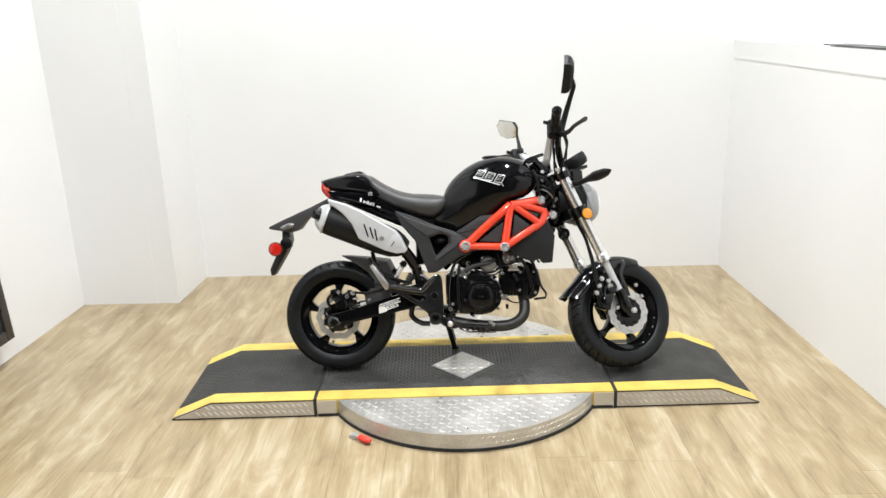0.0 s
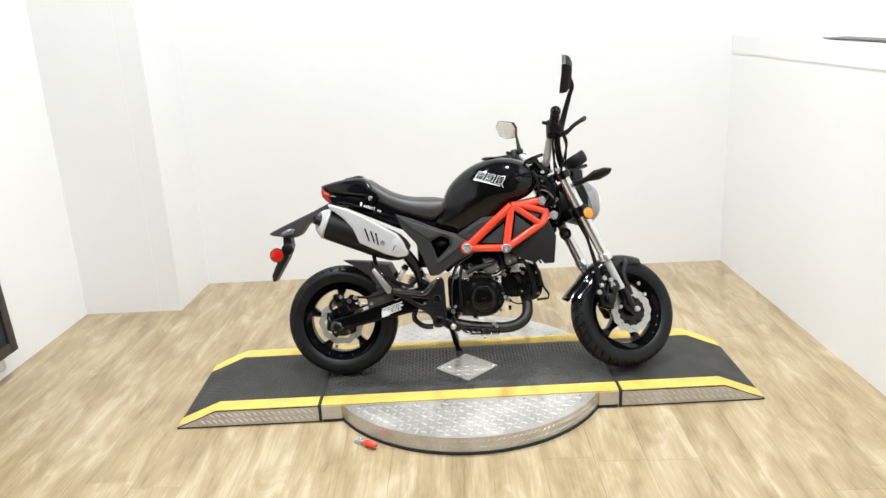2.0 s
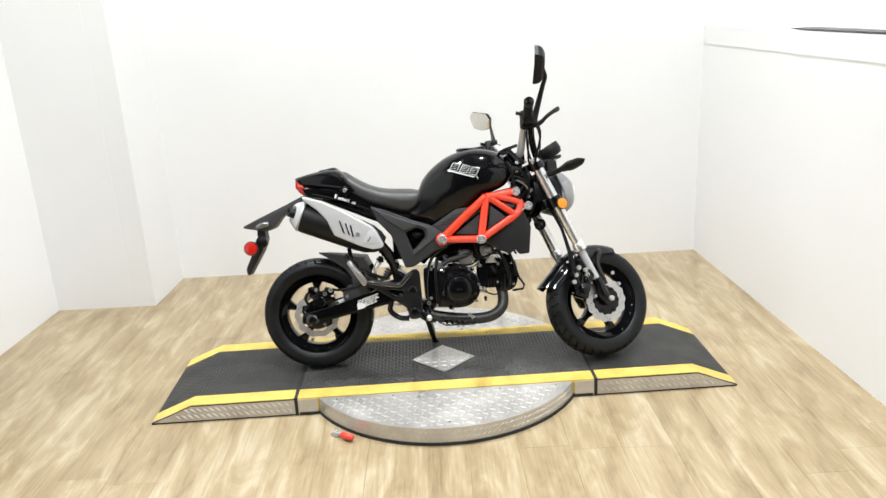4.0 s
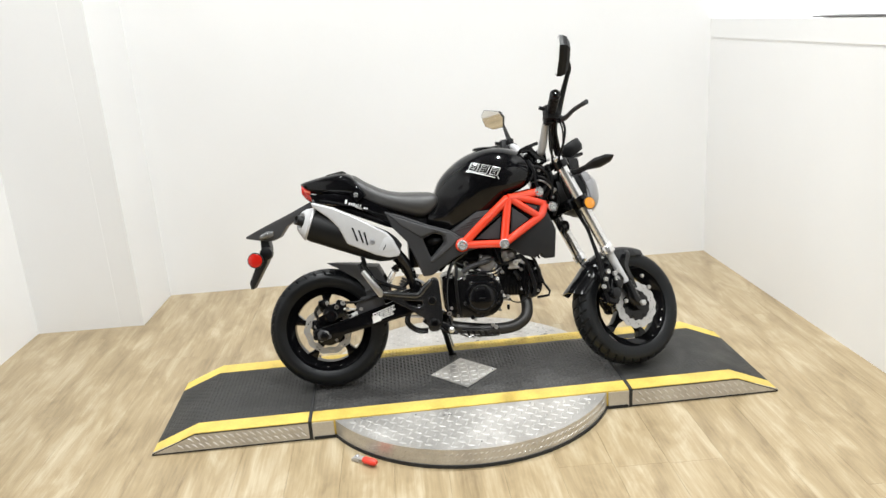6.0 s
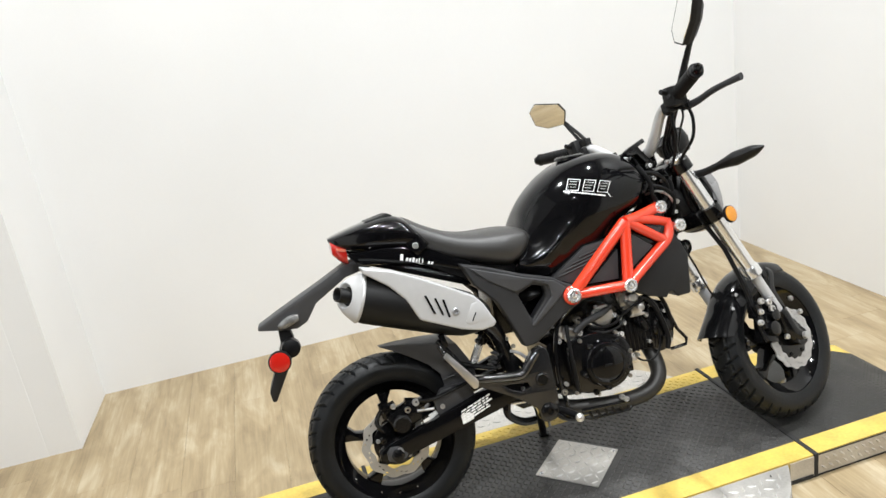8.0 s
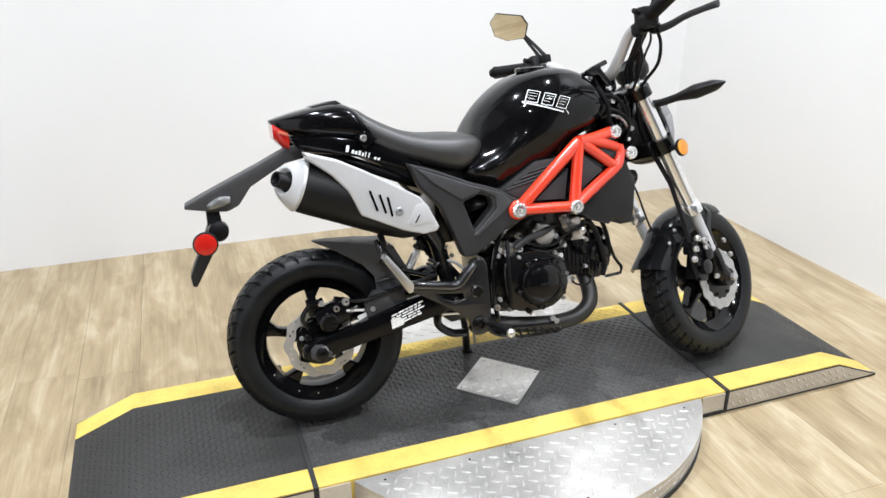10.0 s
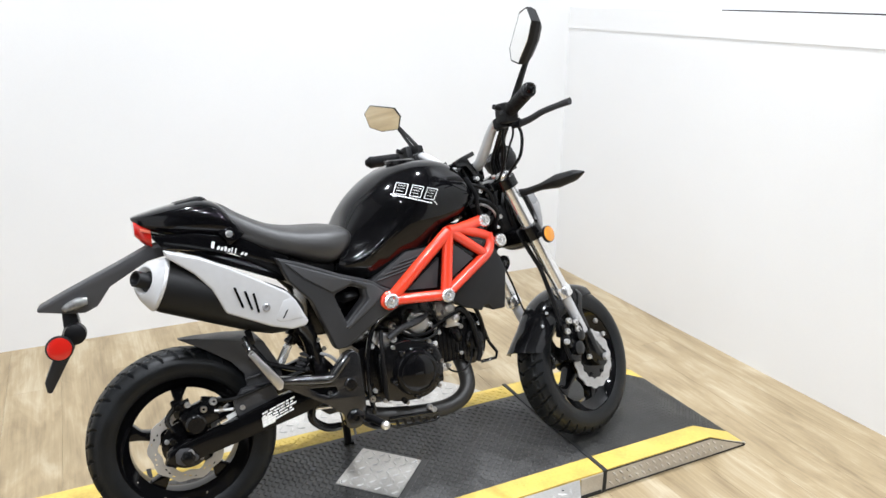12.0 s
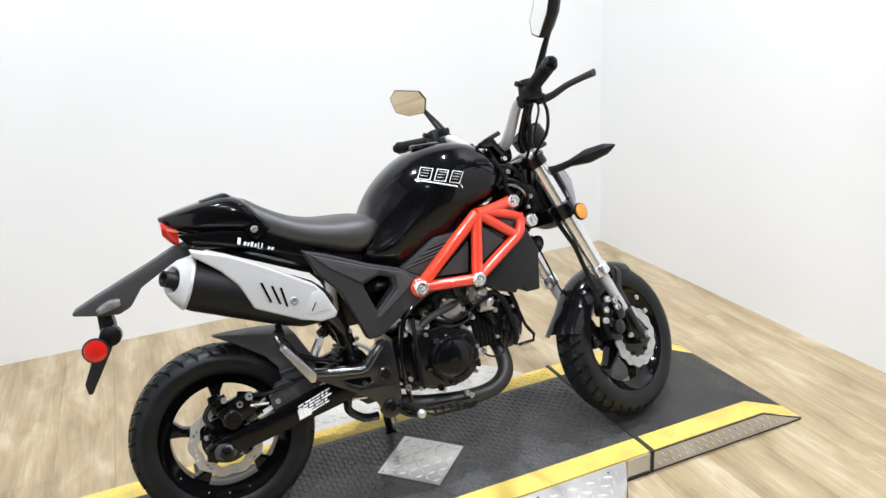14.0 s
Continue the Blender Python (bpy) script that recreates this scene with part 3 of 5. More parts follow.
def brake_disc(c, y, r0, r1, lobes=10):
    seg = 80
    bm = bmesh.new()
    def ring(r, yy, wave=0.0):
        return [bm.verts.new((c[0] + (r + wave * math.cos(lobes * a)) * math.cos(a), yy, c[2] + (r + wave * math.cos(lobes * a)) * math.sin(a))) for a in np.linspace(0, 2 * math.pi, seg, endpoint=False)]
    d = r1 - r0
    radii = [(r0, 0.003), (r0 + d * 0.28, 0.0015), (r0 + d * 0.44, 0), (r0 + d * 0.60, 0), (r0 + d * 0.76, 0), (r1, 0.0028)]
    sides = [[ring(r, yy, w) for r, w in radii] for yy in (y - 0.002, y + 0.002)]
    for rr in sides:
        for q, (a, b) in enumerate(zip(rr, rr[1:])):
            for k in range(seg):
                if (q == 1 and k % 8 == 1) or (q == 3 and k % 8 == 5) or (q == 2 and k % 8 == 3):
                    continue
                bm.faces.new((a[k], a[(k + 1) % seg], b[(k + 1) % seg], b[k]))
    for a, b in ((sides[0][0], sides[1][0]), (sides[0][-1], sides[1][-1])):
        for k in range(seg):
            bm.faces.new((a[k], a[(k + 1) % seg], b[(k + 1) % seg], b[k]))
    return bm


def build_wheel(name, c, radius, half, place, phase, lip):
    def mk(nm, bm, mat, parent, label=""):
        if place is not None:
            bm.transform(place)
        return part(nm, bm, M[mat], parent, label)
    wheel = mk(name, lathe([(0.018, -0.055), (0.034, -0.05), (0.042, -0.03), (0.046, 0), (0.042, 0.03), (0.034, 0.05), (0.018, 0.055)], across(c), 32), "gloss", bike, "glossy black cast wheel hub")
    mk("tyre", tyre(c, radius, half, lip + 0.001), "rubber", wheel, "new black grooved rubber tyre")
    mk("rim", rim_barrel(c, lip, half - 0.011), "gloss", wheel, "glossy black cast rim")
    for k in range(5):
        mk("spoke", spoke(c, phase + k * 2 * math.pi / 5, lip), "gloss", wheel)
    return wheel, mk


rear_wheel, mk = build_wheel("rear_wheel", REAR, 0.231, 0.060, None, 0.35, 0.163)
mk("brake_disc", brake_disc(REAR, -0.066, 0.068, 0.092), "steel", rear_wheel, "drilled wavy steel brake disc")
mk("disc_carrier", lathe([(0.03, 0.058), (0.061, 0.060), (0.061, 0.064), (0.045, 0.068), (0.02, 0.068)], across(REAR), 32), "cast", rear_wheel)
for k in range(5):
    a = k * 2 * math.pi / 5 + 0.3
    mk("disc_bolt", bolt((REAR[0] + 0.050 * math.cos(a), -0.066, REAR[2] + 0.050 * math.sin(a)), 0.006, 0.005), "steel", rear_wheel)
front_wheel, mk = build_wheel("front_wheel", FRONT, 0.2265, 0.052, STEER, 0.1, 0.158)
mk("brake_disc", brake_disc(FRONT, -0.074, 0.060, 0.089, 14), "steel", front_wheel, "drilled wavy steel brake disc")
mk("disc_carrier", lathe([(0.03, 0.058), (0.061, 0.071), (0.061, 0.075), (0.045, 0.079), (0.02, 0.079)], across(FRONT), 32), "cast", front_wheel)
for k in range(6):
    a = k * math.pi / 3
    mk("disc_bolt", bolt((FRONT[0] + 0.050 * math.cos(a), -0.077, FRONT[2] + 0.050 * math.sin(a)), 0.006, 0.005), "cast", front_wheel)
# tiny chrome dots modelled in place of bright reflections low on the rims
for c, w, m, dirs in ((REAR, rear_wheel, None, (3.7, 4.25, 4.6, 4.95)), (FRONT, front_wheel, STEER, (5.3, 5.6, 5.85, 6.1))):
    for a in dirs:
        b = bolt((c[0] + 0.146 * math.cos(a), -0.034, c[2] + 0.150 * math.sin(a)), 0.0022, 0.002)
        if m is not None:
            b.transform(m)
        part("rim_rivet", b, M["chrome"], w)

# swing arm, rear brake, mudguard
for s in (-1, 1):
    arm = prism([(-0.566, 0.236), (-0.53, 0.250), (-0.42, 0.277), (-0.30, 0.312), (-0.17, 0.350), (-0.13, 0.335), (-0.14, 0.292), (-0.20, 0.268), (-0.33, 0.240), (-0.46, 0.212), (-0.535, 0.196), (-0.566, 0.205)], -0.128, -0.098, 0.008, None, 3)
    if s > 0:
        flipped(arm)
    swing = put("swing_arm", arm, "gloss", bike, "black box-section swing arm")
    blk = prism([(-0.548, 0.230), (-0.537, 0.242), (-0.516, 0.240), (-0.505, 0.226), (-0.494, 0.216), (-0.500, 0.206), (-0.530, 0.200), (-0.548, 0.208)], -0.1365, -0.127, 0.003)
    put("axle_block", blk if s < 0 else flipped(blk), "ribgrey", swing, "grey axle adjuster plate")
    ax = lathe([(0.017, 0), (0.017, 0.012), (0.012, 0.014), (0.012, 0.02), (0.004, 0.021)], across((-0.521, -0.136, 0.220)), 6)
    put("axle_nut", ax if s < 0 else flipped(ax), "cast", swing)
    if s < 0:
        lab = put("warning_label", prism([(-0.336, 0.250), (-0.305, 0.258), (-0.302, 0.272), (-0.322, 0.279), (-0.338, 0.275)], -0.1292, -0.1282), "sticker", swing, "white warning label")
        rng = random.Random(8)
        for k in range(5):
            x = -0.335
            while x < -0.258:
                w = rng.uniform(0.006, 0.018)
                z = 0.2535 + k * 0.0072 + (x + 0.335) * 0.33
                put("print_bar", prism([(x, z), (x + w, z + 0.33 * w), (x + w, z + 0.33 * w + 0.0042), (x, z + 0.0042)], -0.1299, -0.1293), "print", lab)
                x += w + rng.uniform(0.001, 0.004)
put("rear_axle", rod((-0.515, -0.14, 0.226), (-0.515, 0.14, 0.226), 0.010), "steel")
cal = put("rear_caliper", join(box((-0.480, -0.082, 0.300), (0.085, 0.05, 0.06), 0.012, (0, -20, 0)), box((-0.525, -0.075, 0.325), (0.03, 0.03, 0.045), 0.007, (0, -10, 0)), lathe([(0.025, 0), (0.025, 0.024), (0.020, 0.028), (0.010, 0.028)], across((-0.492, -0.096, 0.288)), 24), box((-0.455, -0.085, 0.325), (0.04, 0.034, 0.032), 0.006, (0, 15, 0)), tube([(-0.54, -0.085, 0.27), (-0.555, -0.085, 0.30), (-0.535, -0.085, 0.33), (-0.50, -0.09, 0.345)], 0.006, 8, 4)), "cast", bike, "black rear brake caliper")
for x, z, r, m in ((-0.528, 0.334, 0.010, "cast"), (-0.470, 0.320, 0.009, "alu"), (-0.445, 0.334, 0.010, "steel"), (-0.505, 0.338, 0.007, "steel"), (-0.43, 0.312, 0.006, "alu"), (-0.548, 0.255, 0.009, "cast")):
    put("caliper_bolt", bolt((x, -0.102, z), r, 0.010), m, cal)
put("bleed_nipple", rod((-0.445, -0.104, 0.310), (-0.400, -0.108, 0.306), 0.0040, 8), "steel", cal)
put("caliper_tag", box((-0.405, -0.100, 0.288), (0.024, 0.004, 0.012), 0.001, (0, -20, 0)), "sticker", cal)
put("brake_hose", tube([(-0.445, -0.104, 0.336), (-0.40, -0.12, 0.335), (-0.34, -0.115, 0.345), (-0.20, -0.10, 0.37)], 0.005, 8, 6), "hose", cal)


def arch(c, r, a0, a1, half, thick, drop=0.0, n=26, flare=0.0):
    """A curved guard over a wheel from angle a0 to a1 (degrees from +x)."""
    bm = bmesh.new()
    rows = []
    for i in range(n + 1):
        t = i / n
        a = radians(a0 + (a1 - a0) * t)
        row = []
        for lay in (0, 1):
            for j in range(9):
                s = -1 + j / 4
                rr = r + lay * thick - drop * abs(s) ** 3.2 * (0.6 + 0.4 * min(1.0, t * 4)) + flare * max(0.0, (t - 0.76) / 0.24) ** 1.6
                row.append(bm.verts.new((c[0] + rr * math.cos(a), c[1] + s * half, c[2] + rr * math.sin(a))))
        rows.append(row)
    for a, b in zip(rows, rows[1:]):
        for k in range(8):
            bm.faces.new((a[k], a[k + 1], b[k + 1], b[k]))
            bm.faces.new((a[9 + k], b[9 + k], b[10 + k], a[10 + k]))
        for k in (0, 8):
            bm.faces.new((a[k], b[k], b[9 + k], a[9 + k]))
    for row in (rows[0], rows[-1]):
        for k in range(8):
            bm.faces.new((row[k], row[k + 1], row[10 + k], row[9 + k]))
    return bm


def swept(bm):
    """Narrows the hugger towards its rear tip."""
    for v in bm.verts:
        f = min(1.0, max(0.0, (v.co.x + 0.505) / 0.17))
        v.co.y *= 0.12 + 0.88 * f
        v.co.z -= 0.014 * (1 - f)
    return bm


guard = put("rear_mudguard", swept(prism([(-0.503, 0.4955), (-0.46, 0.489), (-0.42, 0.481), (-0.38, 0.473), (-0.305, 0.458), (-0.275, 0.40), (-0.262, 0.338), (-0.385, 0.286), (-0.392, 0.302), (-0.372, 0.337), (-0.356, 0.352), (-0.360, 0.384), (-0.385, 0.417), (-0.43, 0.450), (-0.46, 0.470)], -0.089, -0.080, 0.003)), "ribgrey", bike, "dark grey plastic rear hugger")
put("guard_top", swept(prism([(-0.503, 0.496), (-0.46, 0.490), (-0.42, 0.482), (-0.38, 0.474), (-0.305, 0.458), (-0.285, 0.42), (-0.292, 0.416), (-0.312, 0.452), (-0.38, 0.468), (-0.42, 0.476), (-0.46, 0.484), (-0.49, 0.489)], -0.080, 0.080, 0.002)), "ribgrey", guard)
put("guard_side", swept(prism([(-0.503, 0.4955), (-0.42, 0.481), (-0.305, 0.458), (-0.275, 0.40), (-0.262, 0.338), (-0.352, 0.366), (-0.42, 0.448)], 0.080, 0.088, 0.003)), "grey", guard)
put("guard_plate", prism([(-0.397, 0.318), (-0.374, 0.350), (-0.300, 0.352), (-0.284, 0.312), (-0.372, 0.283), (-0.392, 0.286)], -0.1110, -0.0880, 0.004), "ribgrey", guard)
put("guard_crease", tube([(-0.36, -0.0895, 0.37), (-0.32, -0.0895, 0.376), (-0.272, -0.0895, 0.372)], 0.003, 6), "ribgrey", guard)
put("guard_bolt", bolt((-0.378, -0.1105, 0.306), 0.007, 0.004), "steel", guard)
spring = [(-0.150 - 0.075 * k / 60 + 0.018 * math.cos(k * 0.8), -0.03 + 0.018 * math.sin(k * 0.8), 0.36 + 0.115 * k / 60) for k in range(61)]
shock = put("shock_absorber", rod((-0.140, -0.03, 0.335), (-0.245, -0.03, 0.50), 0.012), "cast", bike, "shock absorber with a coil spring")
put("coil_spring", tube(spring, 0.0045, 7), "cast", shock)
put("shock_body", lathe([(0.008, 0), (0.0115, 0.003), (0.0115, 0.058), (0.008, 0.060)], along((-0.272, -0.085, 0.386), (-0.240, -0.085, 0.441)), 8), "chrome", shock, "faceted silver reservoir")
put("shock_cap", lathe([(0.011, 0), (0.016, 0.003), (0.016, 0.010), (0.012, 0.012), (0.012, 0.020), (0.006, 0.022)], along((-0.241, -0.085, 0.439), (-0.228, -0.085, 0.462)), 18), "cast", shock)
for k in range(4):
    put("bellows", lathe([(0.008, -0.004), (0.0125, -0.001), (0.0125, 0.002), (0.008, 0.005)], along((-0.206 - 0.005 * k, -0.09, 0.405 - 0.010 * k), (-0.211 - 0.005 * k, -0.09, 0.395 - 0.010 * k)), 14), "ribgrey", shock)
put("reservoir_hose", tube([(-0.178, -0.09, 0.395), (-0.165, -0.095, 0.402), (-0.14, -0.10, 0.390), (-0.118, -0.10, 0.366)], 0.0045, 8, 5), "silver", shock)
put("link_tube", tube([(-0.215, -0.09, 0.372), (-0.18, -0.09, 0.40), (-0.15, -0.09, 0.372), (-0.13, -0.09, 0.345)], 0.008, 8, 5), "cast", shock)
put("link_tube", tube([(-0.345, -0.10, 0.425), (-0.29, -0.10, 0.395), (-0.21, -0.10, 0.366)], 0.007, 8, 5), "cast", shock)
for x, z in ((-0.19, 0.46), (-0.17, 0.44), (-0.155, 0.415)):
    put("frame_bolt", bolt((x, -0.10, z), 0.006, 0.008), "alu", shock)

# tail
cowl = put("tail_cowl", body([(-0.575, 0.788, 0.798, 0.03), (-0.555, 0.768, 0.804, 0.058), (-0.51, 0.748, 0.815, 0.078), (-0.46, 0.735, 0.824, 0.09), (-0.41, 0.727, 0.828, 0.098), (-0.372, 0.722, 0.812, 0.103), (-0.345, 0.722, 0.775, 0.104), (-0.325, 0.728, 0.742, 0.100)], 28, 0.62), "gloss", bike, "glossy black tail cowl")
put("cowl_pad", prism([(-0.49, 0.808), (-0.47, 0.824), (-0.41, 0.8345), (-0.395, 0.824), (-0.40, 0.815)], -0.05, 0.05, 0.006), "satin", cowl)
put("under_seat_panel", prism([(-0.37, 0.712), (-0.23, 0.665), (-0.10, 0.632), (-0.10, 0.56), (-0.20, 0.575), (-0.25, 0.625), (-0.35, 0.685)], -0.085, 0.085, 0.006), "satin", bike, "black under-seat panel")
for s in (-1, 1):
    tp = prism([(-0.386, 0.742), (-0.357, 0.757), (-0.327, 0.732), (-0.361, 0.711)], -0.109, -0.096, 0.003)
    put("cowl_tip", tp if s < 0 else flipped(tp), "gloss", cowl)
    b = bolt((-0.362, -0.108, 0.738), 0.009, 0.006)
    put("cowl_bolt", b if s < 0 else flipped(b), "chrome", cowl)
    r = prism([(-0.54, 0.752), (-0.44, 0.748), (-0.345, 0.730), (-0.23, 0.672), (-0.205, 0.640), (-0.24, 0.642), (-0.36, 0.690), (-0.515, 0.718)], -0.098, -0.070, 0.005)
    rail = put("side_rail", r if s < 0 else flipped(r), "gloss", bike, "glossy black side rail")
    if s < 0:
        for k, (w, h) in enumerate(((0.007, 0.016), (0.0056, 0.008), (0.0050, 0.008), (0.0056, 0.011), (0.0050, 0.008), (0.0026, 0.012), (0.0026, 0.012), (0.005, 0.006), (0.005, 0.006))):
            x = -0.402 + k * 0.0082 + (0.005 if k == 0 else 0) * -1 + (0.006 if k > 6 else 0)
            z = 0.706 - (x + 0.40) * 0.36
            put("emblem_bar", prism([(x, z), (x + w, z - 0.36 * w), (x + w + 0.004, z + h - 0.36 * w), (x + 0.004, z + h)], -0.1000, -0.0985), "print", rail, "white emblem stroke")
tail_light = put("tail_light", body([(-0.572, 0.752, 0.790, 0.045), (-0.556, 0.733, 0.787, 0.056), (-0.536, 0.720, 0.776, 0.060)], 20, 0.5), "redlens", bike, "red tail light lens")
put("lens_strip", prism([(-0.560, 0.764), (-0.538, 0.757), (-0.537, 0.764), (-0.560, 0.772)], -0.0625, 0.0625, 0.001), "strip", tail_light, "pale strip in the tail lens")
under = put("tail_fender", prism([(-0.80, 0.610), (-0.742, 0.637), (-0.62, 0.690), (-0.545, 0.725), (-0.48, 0.735), (-0.47, 0.705), (-0.55, 0.690), (-0.64, 0.640), (-0.672, 0.598), (-0.70, 0.586), (-0.74, 0.590), (-0.80, 0.602)], -0.042, 0.042, 0.008), "ribgrey", bike, "dark grey plastic tail fender")
lamp_shell = body([(-0.748, 0.600, 0.608, 0.010), (-0.738, 0.594, 0.616, 0.016), (-0.715, 0.598, 0.626, 0.018), (-0.692, 0.606, 0.624, 0.010)], 16, 0.8)
lamp_shell.transform(Matrix.Translation((0, -0.045, 0)))
put("plate_lamp", lamp_shell, "clear", under, "clear number plate lamp")
put("plate_bracket", prism([(-0.722, 0.60), (-0.715, 0.55), (-0.735, 0.50), (-0.795, 0.402), (-0.805, 0.404), (-0.808, 0.43), (-0.765, 0.52), (-0.752, 0.55), (-0.752, 0.60)], -0.012, 0.06, 0.004), "shroud", under, "black number plate bracket")
put("plate_knob", lathe([(0.024, 0), (0.026, 0.006), (0.024, 0.03), (0.016, 0.034)], across((-0.728, -0.02, 0.540)), 20), "hose", under)
ref = put("rear_reflector", lathe([(0.029, 0), (0.030, 0.003), (0.029, 0.008), (0.026, 0.009), (0.0255, 0.007)], across((-0.762, -0.085, 0.520)), 32), "satin", under, "round red side reflector")
put("reflector_lens", lathe([(0.0262, 0), (0.0262, 0.008), (0.02, 0.0098), (0.01, 0.0105), (0.001, 0.0108)], across((-0.762, -0.0855, 0.520)), 32), "redlens", ref, "red prismatic lens")
put("reflector_stay", tube([(-0.762, -0.086, 0.52), (-0.755, -0.04, 0.525), (-0.74, 0.0, 0.53)], 0.006, 8), "satin", ref)

# seat and tank
put("seat", body([(-0.392, 0.745, 0.818, 0.062), (-0.365, 0.715, 0.812, 0.080), (-0.32, 0.697, 0.782, 0.098), (-0.26, 0.672, 0.752, 0.115), (-0.20, 0.650, 0.737, 0.128), (-0.14, 0.630, 0.733, 0.136), (-0.10, 0.630, 0.730, 0.132), (-0.065, 0.660, 0.722, 0.118), (-0.048, 0.690, 0.706, 0.09)], 30, 0.66, 1.0), "vinyl", bike, "black vinyl single seat")


def loft(stations, steps=5):
    """A mirrored shell: each station holds x at its top and bottom, then (half width, height) from the middle of the top down."""
    def dense(sec):
        whole = [(0, -sec[1][0], sec[1][1])] + [(0, w, z) for w, z in sec]
        return smooth_path(whole, 6)[6:]
    cols = []
    for xt, xb, *sec in stations:
        pts = dense(sec)
        zt, zb = pts[0].z, pts[-1].z
        cols.append([Vector((xb + (xt - xb) * (p.z - zb) / (zt - zb), -p.y, p.z)) for p in pts])
    rows = [smooth_path([c[k] for c in cols], steps) for k in range(len(cols[0]))]
    bm = bmesh.new()
    rings = []
    for i in range(len(rows[0])):
        right = [bm.verts.new(r[i]) for r in rows]
        left = [bm.verts.new((r[i].x, -r[i].y, r[i].z)) for r in rows[1:]]
        rings.append(right[::-1] + left)
    for a, b in zip(rings, rings[1:]):
        for k in range(len(a)):
            q = (k + 1) % len(a)
            bm.faces.new((a[k], a[q], b[q], b[k]))
    bm.faces.new(rings[0])
    bm.faces.new(rings[-1])
    return bm


tank = put("fuel_tank", loft([
    (-0.062, -0.104, (0, 0.736), (0.038, 0.730), (0.074, 0.702), (0.104, 0.660), (0.118, 0.632), (0.100, 0.610)),
    (-0.046, -0.078, (0, 0.768), (0.046, 0.759), (0.086, 0.722), (0.114, 0.664), (0.130, 0.626), (0.106, 0.598)),
    (-0.012, -0.022, (0, 0.806), (0.056, 0.796), (0.100, 0.750), (0.120, 0.690), (0.139, 0.640), (0.112, 0.584)),
    (0.040, 0.032, (0, 0.845), (0.066, 0.834), (0.117, 0.782), (0.130, 0.722), (0.141, 0.680), (0.116, 0.605)),
    (0.092, 0.082, (0, 0.868), (0.074, 0.857), (0.130, 0.800), (0.144, 0.740), (0.141, 0.695), (0.119, 0.636)),
    (0.150, 0.142, (0, 0.878), (0.082, 0.868), (0.138, 0.806), (0.147, 0.750), (0.139, 0.704), (0.118, 0.646)),
    (0.210, 0.208, (0, 0.878), (0.080, 0.866), (0.133, 0.806), (0.140, 0.754), (0.132, 0.719), (0.110, 0.690)),
    (0.262, 0.266, (0, 0.866), (0.075, 0.850), (0.123, 0.796), (0.127, 0.758), (0.120, 0.737), (0.101, 0.713)),
    (0.294, 0.298, (0, 0.846), (0.072, 0.826), (0.109, 0.782), (0.107, 0.764), (0.101, 0.750), (0.086, 0.736)),
    (0.308, 0.312, (0, 0.816), (0.055, 0.806), (0.082, 0.782), (0.081, 0.772), (0.079, 0.767), (0.071, 0.760)),
]), "gloss", bike, "glossy black fuel tank", 24)
for s in (-1, 1):
    rim_tube = tube([(0.302, -0.088, 0.742), (0.316, -0.092, 0.765), (0.318, -0.088, 0.790), (0.308, -0.078, 0.815)], 0.004, 8, 5)
    put("tank_trim", rim_tube if s < 0 else flipped(rim_tube), "grey", tank)
put("filler_cap", lathe([(0.042, 0), (0.042, 0.008), (0.034, 0.012), (0.02, 0.010), (0.004, 0.010)], pose(0.14, 0, 0.874), 32), "cast", tank)


tank_tree = BVHTree.FromPolygons([v.co for v in tank.data.vertices], [tuple(p.vertices) for p in tank.data.polygons])


def tank_side(x, z):
    """The tank's right flank."""
    hit = tank_tree.ray_cast(Vector((x, -1, z)), Vector((0, 1, 0)))
    return hit[0].y


crest = [(-0.055 + 0.123 * k / 5, 0.6185 + 0.084 * k / 5) for k in range(6)]
crest = [(x, tank_side(x, z) + 0.0012, z) for x, z in crest]
for s in (-1, 1):
    cr = tube(crest, [0.0010, 0.0030, 0.0036, 0.0038, 0.0034, 0.0010], 8, 4)
    put("knee_ridge", cr if s < 0 else flipped(cr), "gloss", tank)


def stroke(pts, w):
    bm = bmesh.new()
    for (x0, z0), (x1, z1) in zip(pts, pts[1:]):
        d = Vector((x1 - x0, z1 - z0)).normalized()
        n = Vector((-d.y, d.x)) * w / 2
        a, b = Vector((x0, z0)) - d * w / 2, Vector((x1, z1)) + d * w / 2
        q = [a - n, b - n, b + n, a + n]
        bm.faces.new([bm.verts.new((v.x, tank_side(v.x, v.y) - 0.0026, v.y)) for v in q])
    return bm


